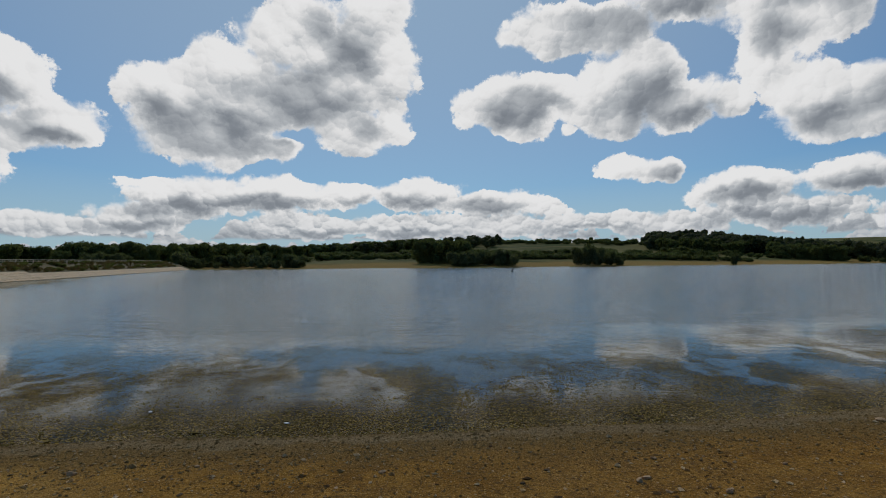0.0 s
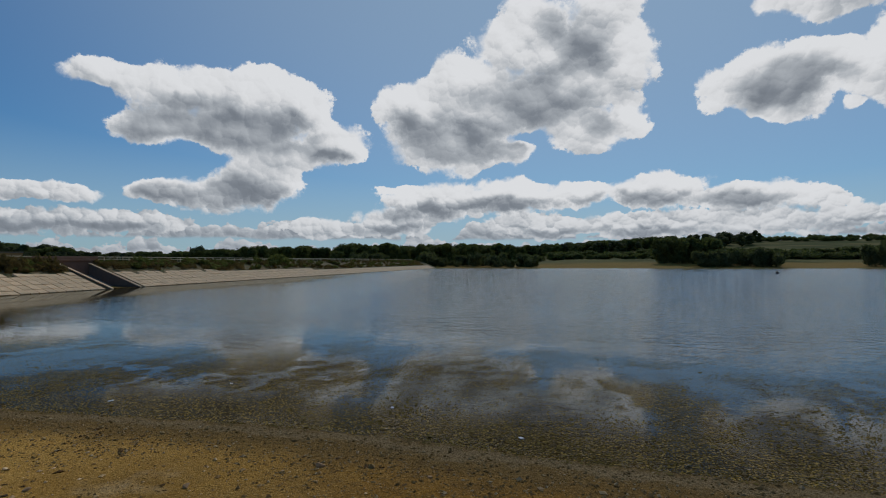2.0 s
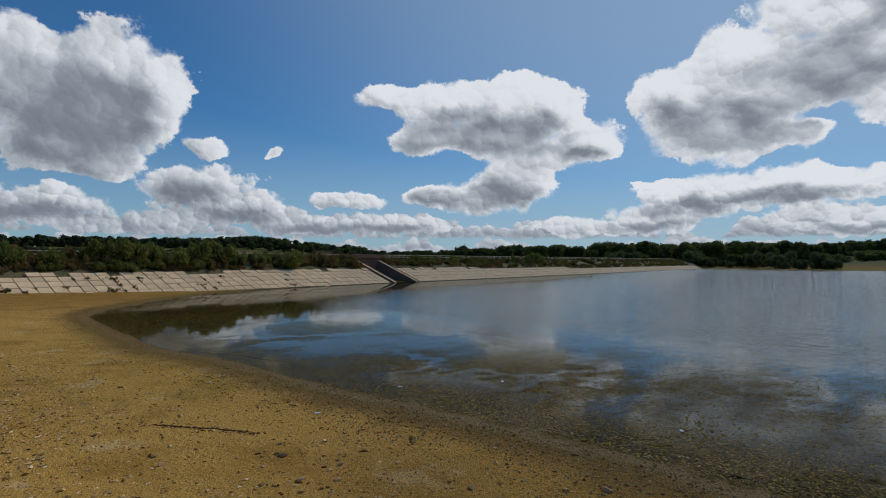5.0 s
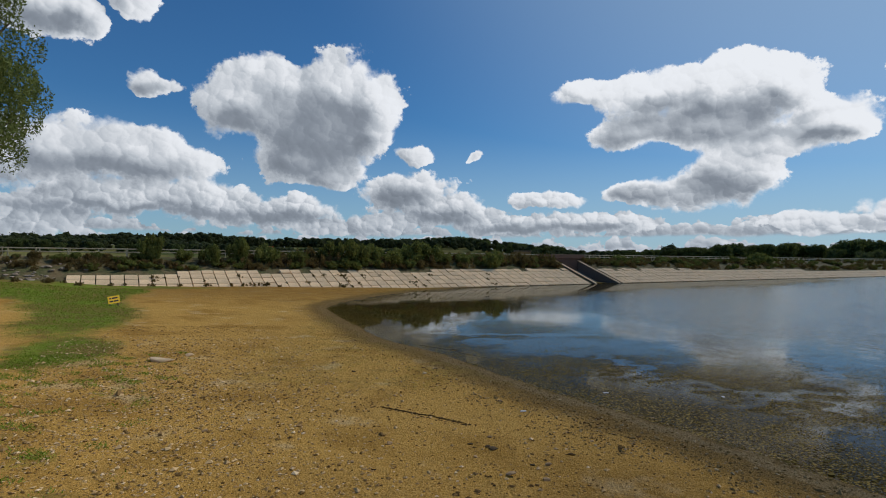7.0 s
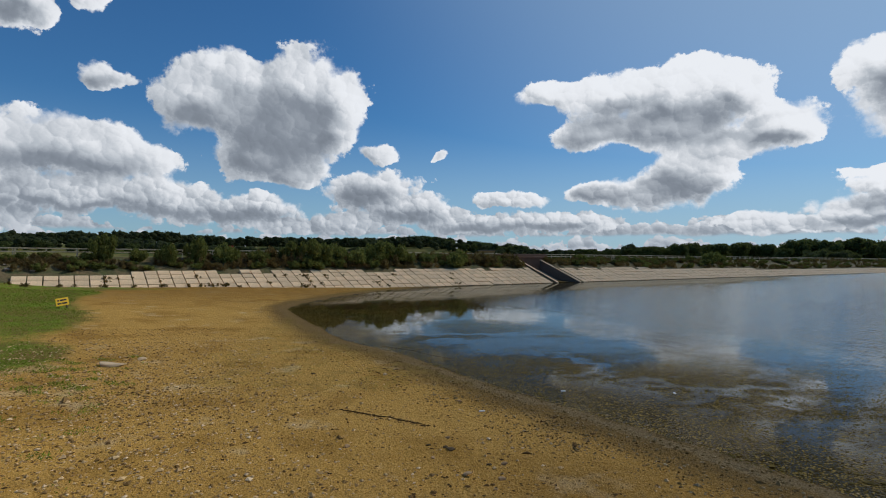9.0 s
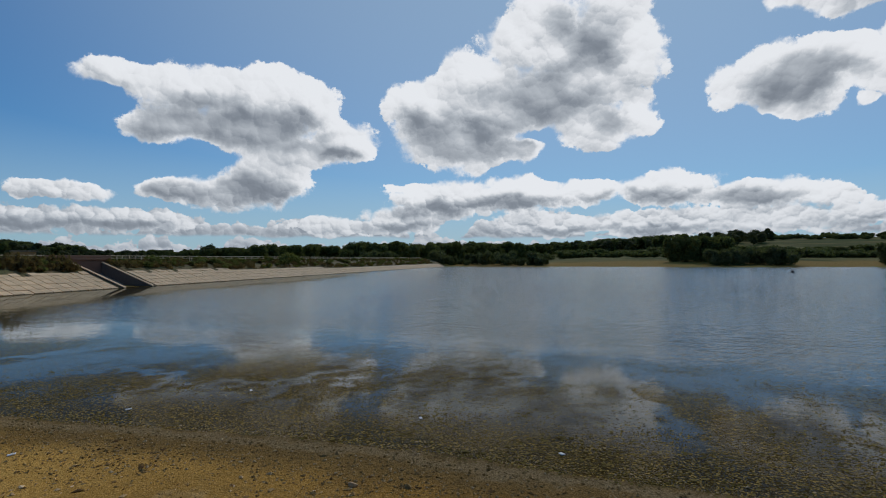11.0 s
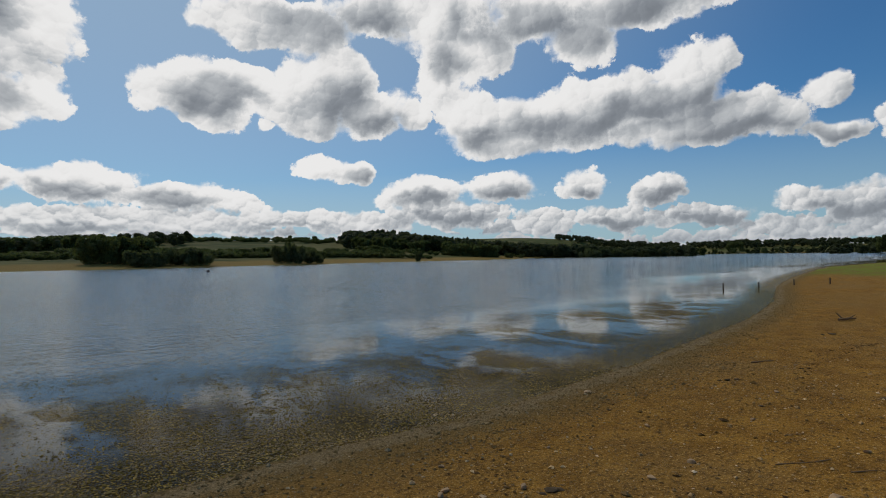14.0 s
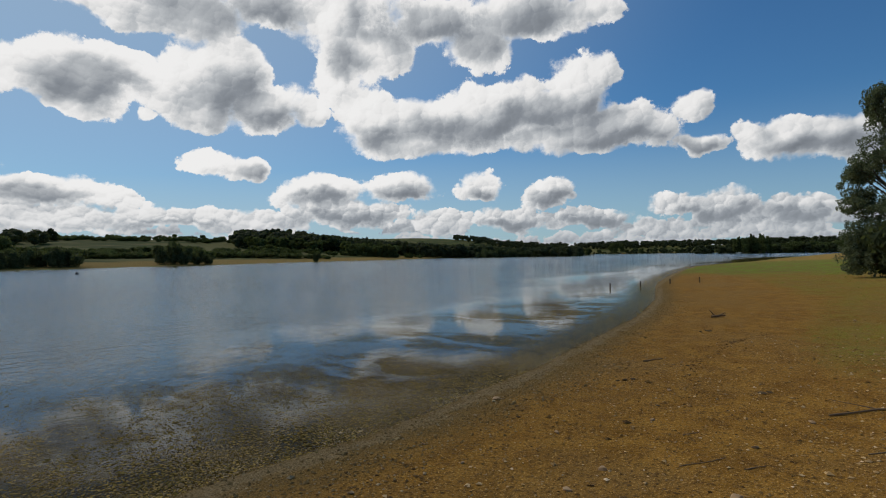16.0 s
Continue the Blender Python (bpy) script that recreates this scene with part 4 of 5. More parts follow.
SLAB = 1.32
rows = [slab_mesh("slab", SLAB, tall) for tall in (1.2, 1.5, 1.5, 1.3, 1.1)]
starts = (-0.35, 0.85, 2.35, 3.85, 5.15)
LIFT = 0.06
rest = bmesh.new()
for q in range(int(DAM_LONG / SLAB)):
    u = q * SLAB
    if u < 42 or abs(u + SLAB / 2 - U_SPILL) < 3.75:
        continue
    for k, (me, s) in enumerate(zip(rows, starts)):
        if k == 4 and (rnd.random() < 0.14 or u < 52) or k == 4 and u > 150 or k == 3 and u > 195:
            continue
        lift, sunk = rnd.gauss(0, 0.012), 1.0 if k < 4 else 2.5
        base = dam_point(u, s * math.cos(radians(tilt)), s * math.sin(radians(tilt)) + lift * sunk + LIFT)
        m = pose(*base, 0, 0, DAM_TURN) @ pose(0, 0, 0, tilt + rnd.gauss(0, 0.4 * sunk), rnd.gauss(0, 0.4 * sunk), 0)
        if 30 < u < 107:
            ob = new("slab", me)
            ob.parent, ob.matrix_basis = dam, m
        else:
            before = len(rest.verts)
            rest.from_mesh(me)
            rest.verts.ensure_lookup_table()
            for v in rest.verts[before:]:
                v.co = m @ v.co
part("slabs", rest, concrete, dam, "further rows of pale concrete slabs")["kind"] = "stuff"

# the bank itself, in two lengths either side of the overflow channel
def bank_length(u0, u1):
    bm = bmesh.new()
    steps = max(2, int((u1 - u0) / 6))
    prof = BANK + [(22, -1.0), (-2.0, -1.6)]
    rings = []
    for i in range(steps + 1):
        u = u0 + (u1 - u0) * i / steps
        rings.append([bm.verts.new(dam_point(u, v + (rnd.gauss(0, 0.05) if 2 <= k <= 7 else 0), z + (rnd.gauss(0, 0.05) if 2 < k < 7 else 0))) for k, (v, z) in enumerate(prof)])
    for a, b in zip(rings, rings[1:]):
        for i in range(len(prof)):
            j = (i + 1) % len(prof)
            bm.faces.new((a[i], a[j], b[j], b[i]))
    bm.faces.new(rings[0][::-1]), bm.faces.new(rings[-1])
    bmesh.ops.recalc_face_normals(bm, faces=bm.faces)
    return bm


part("bank", bank_length(-4, U_SPILL - 3.05), earth, dam, "grassed earth bank")
part("bank", bank_length(U_SPILL + 3.05, DAM_LONG + 8), earth, dam, "grassed earth bank")

# overflow channel: sunk between two side walls, with a brick head wall and a deck
spill = tagged(new("overflow_channel"), "sunken dark concrete overflow channel running down the dam bank", "spillway")
spill.matrix_basis = pose(*dam_point(U_SPILL, 0, 0), 0, 0, DAM_TURN)


def slanted(x0, x1, prof, bevel=0.03):
    bm = bmesh.new()
    a = [bm.verts.new((x0, y, z)) for y, z in prof]
    b = [bm.verts.new((x1, y, z)) for y, z in prof]
    bm.faces.new(a[::-1]), bm.faces.new(b)
    for i in range(len(prof)):
        j = (i + 1) % len(prof)
        bm.faces.new((a[i], a[j], b[j], b[i]))
    bmesh.ops.recalc_face_normals(bm, faces=bm.faces)
    bmesh.ops.bevel(bm, geom=bm.edges[:], offset=bevel, segments=1, affect="EDGES")
    return bm


WALL = [(-1.6, -2.6), (-1.6, -0.5), (-0.4, 0.08), (9.3, 3.80), (9.3, 0.0)]
for x in (-3.04, 2.7):
    part("side_wall", slanted(x, x + 0.34, WALL), old_concrete, spill)
    part("coping", slanted(x - 0.05, x + 0.38, [(-0.5, 0.04), (-0.5, 0.16), (9.3, 3.92), (9.3, 3.805)], 0.015), concrete, spill, "pale concrete coping")
part("channel_floor", slanted(-2.695, 2.695, [(-1.6, -2.6), (-1.6, -2.2), (9.3, 2.0), (9.3, 1.2)]), old_concrete, spill)
part("head_wall", box(bmesh.new(), (-3.6, 9.32, 1.0), (3.6, 9.9, 4.24), 0.04), brickwork, spill, "brown brick head wall")
part("deck", box(bmesh.new(), (-4.4, 9.0, 4.244), (4.4, 14.0, 4.56), 0.05), brickwork, spill, "flat deck over the channel")
for y in (9.05, 13.7):
    part("parapet", box(bmesh.new(), (-4.35, y, 4.564), (4.35, y + 0.25, 4.98), 0.04), brickwork, spill)

# rail along the crest
fence = tagged(new("crest_rail"), "pale two-bar rail on posts along the dam crest", "railing")
post_me = bpy.data.meshes.new("post")
bm = box(bmesh.new(), (-0.06, -0.06, -0.2), (0.06, 0.06, 1.02), 0.01)
bm.to_mesh(post_me), bm.free()
post_me.materials.append(pale_rail)
rail_me = bpy.data.meshes.new("rail")
bm = box(bmesh.new(), (0.002, -0.1, -0.05), (2.998, -0.062, 0.06), 0.008)
bm.to_mesh(rail_me), bm.free()
rail_me.materials.append(pale_rail)
for v_off in (12.2, 16.2):
    for q in range(int(DAM_LONG / 3)):
        at = dam_point(q * 3.0, v_off, 4.0)
        if abs(q * 3.0 + 1.5 - U_SPILL) < 5.6:
            continue
        ob = new("post", post_me)
        ob.parent, ob.matrix_basis = fence, pose(*at, 0, 0, DAM_TURN)
        for z in (0.95, 0.55):
            ob = new("rail", rail_me)
            ob.parent, ob.matrix_basis = fence, pose(at.x, at.y, at.z + z, 0, 0, DAM_TURN)

# shrubs and weeds on the upper bank
for q in range(820):
    u = rnd.uniform(4, DAM_LONG - 5) if q % 3 else rnd.uniform(30, 160)
    if abs(u - U_SPILL) < 4.4:
        continue
    v = rnd.uniform(6.3 if u < 150 else 5.2 if u < 195 else 4.2, 10.4)
    p = dam_point(u, v, 0)
    tall = rnd.uniform(0.6, 1.15) if u < 60 else rnd.uniform(0.7, 1.5)
    grow("weeds" if rnd.random() < 0.72 else "shrub", p.x, p.y, tall, 1.1, "weeds on the dam bank")
for q in range(90):
    u, s = rnd.uniform(16, 100), rnd.choice((0.4, 1.4, 2.0, 3.0, 3.9, 4.0))
    p = dam_point(round(u / SLAB) * SLAB, s, 0)
    grow("weeds", p.x, p.y, rnd.uniform(0.3, 0.65), 1.2, "weeds in the slab joints")
for u, v, tall, wide in [(99.5, 6.6, 3.9, 0.7), (50.5, 9, 3.8, 0.5), (57, 8, 3.0, 0.6), (60.5, 9, 3.6, 0.55), (64, 8.5, 3.4, 0.6), (54, 9, 1.9, 0.8), (68, 8, 2.2, 0.8), (72.5, 8.5, 3.7, 0.6), (76, 8, 4.2, 0.65), (79, 9, 3.6, 0.7), (82, 7.6, 3.4, 0.8),
                         (85.5, 8, 4.3, 0.65), (88, 8.5, 3.6, 0.7), (91, 8, 2.4, 0.8), (95, 8, 2.2, 0.8), (74, 6.9, 1.9, 0.9), (84, 6.8, 1.9, 0.9), (133, 9, 2.0, 0.8), (150, 8.5, 1.8, 0.9), (180.5, 8, 3.6, 0.7), (186, 8, 2.6, 0.9)]:
    p = dam_point(u, v, 0)
    grow("shrub", p.x, p.y, tall, wide, "shrubs on the dam bank")
for q in range(46):  # tall rusty weeds beside the channel and among the shrubs
    p = dam_point(rnd.uniform(99, 114.5) if q < 30 else rnd.uniform(64, 99), rnd.uniform(6.6, 9.6), 0)
    grow("weeds", p.x, p.y, rnd.uniform(1.7, 2.5), 0.7, "weeds on the dam bank")

# ---- timber posts at the water's edge ----
def stake(x, y, high, lean):
    ob = thing("stake", (x, y, ground_at(x, y)), "weathered round timber stake standing at the water's edge", "post", "row of stakes", lean * 40)
    bm = bmesh.new()
    limb(bm, (0, 0, -0.4), (lean * 0.1, 0, high), 0.085, 0.075, 10)
    part("shaft", bm, timber, ob)
    return ob


for x, y, high in ((60.8, 36.1, 0.75), (66.0, 34.8, 0.7), (72.5, 33.9, 0.7), (75.5, 31.2, 0.75)):
    stake(x, y, high, rnd.uniform(-0.5, 0.5))

# ---- near trees whose foliage hangs into view ----
def clumped(rng, masses, number):
    """Break each rounded mass into smaller ones, so that the crown has gaps and an uneven edge."""
    out = []
    for x, y, z, a, b, c in masses:
        for _ in range(number):
            way = rng.normal(size=3)
            way = way / np.linalg.norm(way) * rng.uniform(0.25, 1.0)
            k = rng.uniform(0.08, 0.22)
            out.append((x + way[0] * a, y + way[1] * b, z + way[2] * c, a * k, b * k, c * k * 1.15))
    return out


def big_tree(name, at, high, masses, mat, label, count, size, droop, seed, trunk=0.4):
    rng = np.random.RandomState(seed)
    ob = thing(name, at, label, "tree")
    masses = clumped(rng, masses, 110)
    c = np.array([q[:3] for q in masses], float)
    r = np.array([q[3:] for q in masses], float)
    bm = bmesh.new()
    limb(bm, (0, 0, -0.5), (0.2, 0.1, high * 0.35), trunk, trunk * 0.7, 12)
    limb(bm, (0.2, 0.1, high * 0.35), (0.1, 0.3, high * 0.85), trunk * 0.7, trunk * 0.12, 10)
    for q in c[::23]:
        limb(bm, (0.2, 0.1, max(1.5, min(q[2] * 0.6, high * 0.6))), q, trunk * 0.3, 0.03, 6)
    part("trunk", bm, bark, ob)
    v, f = leaves(rng, c, r, count, size, 1.0, droop)
    mesh_object("crown", v, f, mat, ob)
    return ob


big_tree("tree", (87.4, 10.3, ground_at(87.4, 10.3)), 26,
         [(0, 0, 21, 4.6, 4.6, 4.4), (-0.5, 3.2, 21.5, 2.0, 1.9, 3.2), (0, 1, 15, 5.5, 5.4, 3.0), (-1, 5.2, 13, 2.6, 2.5, 2.4), (-1, 5.0, 9.5, 3.0, 2.8, 2.2), (-1, 4.6, 5.4, 3.0, 3.0, 2.6), (0, 0, 7, 5, 5, 4), (0, -6, 14, 5, 5, 5), (0, -6, 20, 4, 4, 4), (-1.5, 5.2, 2.4, 2.6, 2.8, 2.2)],
         willow_leaf, "tall grey-green willow standing on the grassy shore", 120000, 0.18, 0.25, 5, 0.55)
grow("willow", 87.4, 12.6, 7.4, 0.72, "bushes under the willow")
grow("willow", 86.5, 8.5, 6.4, 0.75, "bushes under the willow")
big_tree("tree", (-19.15, -8.62, ground_at(-19.15, -8.62)), 17,
         [(0.2, 0.6, 13.2, 3.0, 3.0, 2.6), (0.8, 2.0, 11.4, 1.3, 1.15, 1.2), (0.4, 0.6, 10.2, 2.3, 2.3, 1.8), (0.4, 1.6, 9.2, 1.4, 1.1, 1.2), (0, 0.3, 7.8, 2.0, 1.6, 1.0), (0.2, 0.7, 6.9, 1.3, 1.0, 0.8), (-2.5, 0, 9, 3, 3, 3), (-1, -3, 10, 3, 3, 3), (0, -1, 14.8, 2.6, 2.6, 1.8)],
         fresh_leaf, "leafy green willow with drooping branches beside the beach", 200000, 0.066, 0.4, 6, 0.35)

# ---- far woods, beyond counting ----
def woods(rng, spans):
    """Many small crowns in one mesh; spans of bearing, distance, number and height."""
    allv, allf, base = [], [], 0
    for az0, az1, r0, r1, count, lo, hi, *few in spans:
        for _ in range(count):
            x, y = spot_at(rng.uniform(az0, az1), rng.uniform(r0, r1))
            h = rng.uniform(lo, hi)
            z = ground_at(x, y)
            c = np.array([(rng.normal(0, h * 0.16), rng.normal(0, h * 0.16), h * q) for q in (0.25, 0.42, 0.55, 0.65, 0.78)]) + (x, y, z)
            v, f = leaves(rng, c, [(h * 0.3, h * 0.3, h * 0.22)] * 5, 55 if few else 130, h * (0.085 if few else 0.055))
            hv, hf = hearts(rng, c, [(h * 0.3, h * 0.3, h * 0.22)] * 5, 0.85, len(v))
            allv += [v, hv]
            allf += (f + base).tolist() + (hf + base).tolist()
            base += len(v) + len(hv)
    return np.concatenate(allv), allf


v, f = woods(np.random.RandomState(11), [(-22, -48, 690, 800, 420, 13, 20), (-39, -57, 690, 860, 260, 11, 17), (-44, -97, 1640, 1800, 900, 13, 18, 1), (-46, -97, 1240, 1275, 190, 5, 9, 1), (-62, -97, 1400, 1440, 200, 10, 16, 1), (-68, -95, 920, 1100, 160, 12, 18), (14, -8, 660, 800, 110, 10, 16), (48, 26, 440, 540, 90, 10, 15),
                                          (62, 46, 560, 760, 70, 8, 12), (75, 58, 760, 1000, 120, 13, 19), (116, 74, 520, 640, 420, 8, 12, 1), (108, 68, 900, 1250, 700, 13, 19, 1)])
wood = mesh_object("far_woods", v, f, pine_leaf)
tagged(wood, "dark green woods on the far hills", "woods", kind="stuff")

# ---- small things on the beach ----
def lump(rng, size, flat, points=14):
    """A weathered stone: the hull of a few points on a squashed ball."""
    bm = bmesh.new()
    for _ in range(points):
        q = Vector(rng.normal(size=3)).normalized() * size * rng.uniform(0.8, 1.1)
        bm.verts.new((q.x * rng.uniform(0.9, 1.3), q.y, q.z * flat))
    hull = bmesh.ops.convex_hull(bm, input=bm.verts)
    bmesh.ops.delete(bm, geom=[e for e in hull["geom_interior"] if isinstance(e, bmesh.types.BMVert)], context="VERTS")
    bmesh.ops.bevel(bm, geom=bm.edges[:], offset=size * 0.06, segments=1, affect="EDGES")
    return bm


rng = np.random.RandomState(3)
old_stone = plain("grey brown rubble", (0.36, 0.29, 0.22), 0.9, 0.25, 8.0, 0.5, 0.01)


def rock(x, y, size, flat=0.55, mat=None, label="pale brown stone lying on the sand", category="stone", group="loose stones"):
    ob = tagged(part(category.replace(" ", "_"), lump(rng, size, flat), mat or stone, None), label, category, group)
    ob.matrix_basis = pose(x, y, ground_at(x, y) + size * flat * 0.45, 0, 0, rng.uniform(0, 360))
    return ob


pale_stone = plain("pale dusty stone", (0.66, 0.50, 0.31), 0.85, 0.3, 14.0, 0.4, 0.01)
rock(-23.2, -2.6, 0.46, 0.34, pale_stone, label="large flat pale stone lying on the gravel", group="")
rock(-24.1, -1.7, 0.17, 0.5, pale_stone)
for x, y, size in ((-5.96, 9.0, 0.11), (0.0, 8.85, 0.07), (4.78, 8.3, 0.09), (4.95, 8.42, 0.1), (5.5, 9.42, 0.07), (6.05, 7.6, 0.08), (9.47, 6.6, 0.1), (8.2, 6.55, 0.09), (12.6, 4.85, 0.08), (6.15, 7.7, 0.06), (15.3, 4.45, 0.09),
                   (9.75, 4.25, 0.12), (16.4, 8.45, 0.09), (12.3, 11.9, 0.13), (-10.75, 4.7, 0.06), (-9.3, 5.5, 0.08), (-9.63, 4.95, 0.12), (-9.9, 5.9, 0.07), (-12.0, 3.2, 0.09), (-11.8, 5.5, 0.07), (7.9, 8.9, 0.06), (10.8, 8.6, 0.08), (13.2, 7.4, 0.07)):
    rock(x, y, size)
for _ in range(46):
    x, y = rng.uniform(-26, 26), rng.uniform(-2, 11)
    if from_shore(x, y) > 1.5 and math.hypot(x, y) > 6.5:
        rock(x, y, rng.uniform(0.045, 0.09))
for x, y, size in ((-11.08, 5.25, 0.16), (-11.25, 5.2, 0.11), (-11.5, 4.9, 0.09), (-10.0, 5.6, 0.09), (-19.75, 3.95, 0.13), (17.0, 10.26, 0.2), (17.3, 10.1, 0.16), (16.8, 10.4, 0.12), (6.4, 7.3, 0.18), (6.55, 7.2, 0.13), (6.2, 7.25, 0.1), (20.5, 9.6, 0.12), (14.5, 7.9, 0.12), (17.6, 6.2, 0.2), (17.9, 6.1, 0.14), (11.3, 10.2, 0.1), (3.2, 8.9, 0.1), (2.6, 8.2, 0.09), (-3.4, 7.9, 0.08), (30, 12.5, 0.25), (29.5, 12.7, 0.2), (12.1, 10.9, 0.09)):
    rock(x, y, size * 0.75, 0.3, dark_clod, "clump of dark dried weed on the sand", "dried weed", "dried weed clumps")


def swept(bm, pts, radius, sides=7):
    """One knobbly tapering tube through the points."""
    way, rings, total = [], [], len(pts) * 3
    for i, (a, b) in enumerate(zip(pts, pts[1:])):
        way += [a.lerp(b, k / 3) for k in range(3)]
    way.append(pts[-1])
    for i, p in enumerate(way):
        along = (way[min(i + 1, len(way) - 1)] - way[max(i - 1, 0)]).normalized()
        side = along.cross(Vector((0, 0, 1))).normalized()
        up = side.cross(along)
        p = p + side * rng.normal(0, radius * 0.5)
        r = radius * (1 - 0.6 * i / total) * rng.uniform(0.65, 1.15)
        rings.append([bm.verts.new(p + (side * math.cos(a) + up * math.sin(a)) * r) for a in (2 * math.pi * k / sides for k in range(sides))])
    for a, b in zip(rings, rings[1:]):
        for k in range(sides):
            bm.faces.new((a[k], a[(k + 1) % sides], b[(k + 1) % sides], b[k]))
    bm.faces.new(rings[0][::-1]), bm.faces.new(rings[-1])
    bmesh.ops.recalc_face_normals(bm, faces=bm.faces)


# broken stone on the bare end of the bank
for _ in range(170):
    p = dam_point(rng.uniform(2, 45), rng.uniform(3.6, 9.0), 0)
    size = rng.uniform(0.16, 0.42)
    rock(p.x, p.y, size, 0.5, old_stone, "grey-brown block of broken stone on the dam bank", "stone", "rubble on the bank").location.z = surface_at(p.x, p.y) + size * 0.1


def branch(points, radius, label, twigs=(), name="branch", mat=None):
    """A fallen branch through the given places, resting on the ground."""
    x0, y0 = points[0]
    ob = thing(name, (x0, y0, ground_at(x0, y0)), label, "branch")
    z0 = ground_at(x0, y0)
    bm = bmesh.new()
    pts = [Vector((x - x0, y - y0, ground_at(x, y) - z0 + radius)) for x, y in points]
    swept(bm, pts, radius)
    part("stem", bm, mat or driftwood, ob)
    for start, end, high in twigs:
        bm = bmesh.new()
        limb(bm, pts[start], Vector((end[0] - x0, end[1] - y0, high)), radius * 0.6, radius * 0.2, 5)
        part("twig", bm, mat or driftwood, ob)
    return ob


branch([(-14.9, 3.75), (-14.5, 4.15), (-14.2, 4.4), (-13.9, 4.8), (-13.5, 5.0), (-13.2, 5.3), (-12.85, 5.5)], 0.013, "dark crumbling strand of branch lying on the sand", ((4, (-13.2, 5.0), 0.07), (5, (-12.9, 5.25), 0.06), (3, (-14.0, 5.0), 0.05)), mat=dark_clod)
branch([(20.5, 11.35), (20.9, 11.2), (21.4, 11.0)], 0.035, "short bleached stick lying on the beach")
branch([(36.2, 14.7), (36.5, 14.6), (36.9, 14.5), (37.4, 14.3)], 0.09, "forked driftwood branch standing out of the sand", ((1, (36.3, 14.9), 0.5), (2, (37.1, 14.2), 0.35), (0, (36.2, 14.2), 0.25)))
branch([(16.2, 4.3), (16.9, 3.95), (17.5, 3.5), (18.4, 2.9), (19.4, 2.6)], 0.03, "grey fallen branch with twigs on the sand", ((2, (17.1, 4.5), 0.22), (3, (18.6, 3.5), 0.25), (2, (17.9, 3.1), 0.12)))
branch([(13.6, 3.1), (14.2, 2.7), (14.8, 2.5)], 0.014, "thin grey branch lying on gravel", ((1, (14.0, 3.0), 0.1),))
branch([(-21.5, 10.2), (-22.6, 9.6), (-24.0, 9.2), (-25.6, 8.3)], 0.022, "thin bleached branch in the shallow water", ((2, (-23.5, 9.9), 0.15),))
branch([(11.2, 4.6), (11.4, 4.52), (11.7, 4.4)], 0.016, "short pale stick lying on gravel")
branch([(12.4, 6.3), (12.6, 6.22), (12.8, 6.1)], 0.012, "short brown stick lying on the sand")
branch([(10.6, 5.6), (11.2, 5.2), (11.6, 5.1)], 0.012, "short brown stick lying on the sand")

# yellow warning board on two short legs; its words cannot be read
sign = thing("sign", (-46.0, -8.4, ground_at(-46.0, -8.4)), "yellow warning board with black lettering on short posts", "sign", turn=132, scale=0.88)
sign.matrix_basis = sign.matrix_basis @ pose(0, 0, 0.10, -8, -6, 0)
part("board", box(bmesh.new(), (-0.5, -0.02, 0.12), (0.5, 0.02, 0.74), 0.01), yellow, sign)
for x in (-0.33, 0.33):
    part("leg", box(bmesh.new(), (x - 0.035, 0.022, -0.3), (x + 0.035, 0.09, 0.66), 0.008), timber, sign)
for x0, x1, z in ((-0.36, -0.22, 0.56), (-0.16, 0.34, 0.56), (-0.38, -0.08, 0.31), (-0.02, 0.36, 0.31)):
    part("lettering", box(bmesh.new(), (x0, -0.026, z - 0.06), (x1, -0.021, z + 0.06)), black, sign)

# a dark float moored off the far bank
x, y = spot_at(-8.9, 196)
buoy = thing("buoy", (x, y, 0.0), "dark round mooring buoy floating on the open water", "buoy")
bm = bmesh.new()
bmesh.ops.create_uvsphere(bm, u_segments=16, v_segments=10, radius=0.52, matrix=Matrix.Translation((0, 0, 0.22)) @ Matrix.Diagonal((1.0, 1.0, 0.85, 1.0)))
part("float", bm, black, buoy, smooth=True)
bm = bmesh.new()
limb(bm, (0, 0, 0.62), (0, 0, 0.95), 0.07, 0.05, 8)
part("eye_bolt", bm, timber, buoy)

# litter: small white scraps
for x, y in ((-13.65, 7.4), (-13.3, 14.2), (-14.9, 11.05), (-6.8, 13.6), (-2.75, 12.4)):
    ob = tagged(part("litter", box(bmesh.new(), (-0.08, -0.04, 0.0), (0.08, 0.04, 0.025), 0.008), white_paint, None), "small white scrap of litter at the water's edge", "litter", "litter")
    ob.matrix_basis = pose(x, y, max(ground_at(x, y) + 0.01, 0.005), 0, 6, rng.uniform(0, 360))


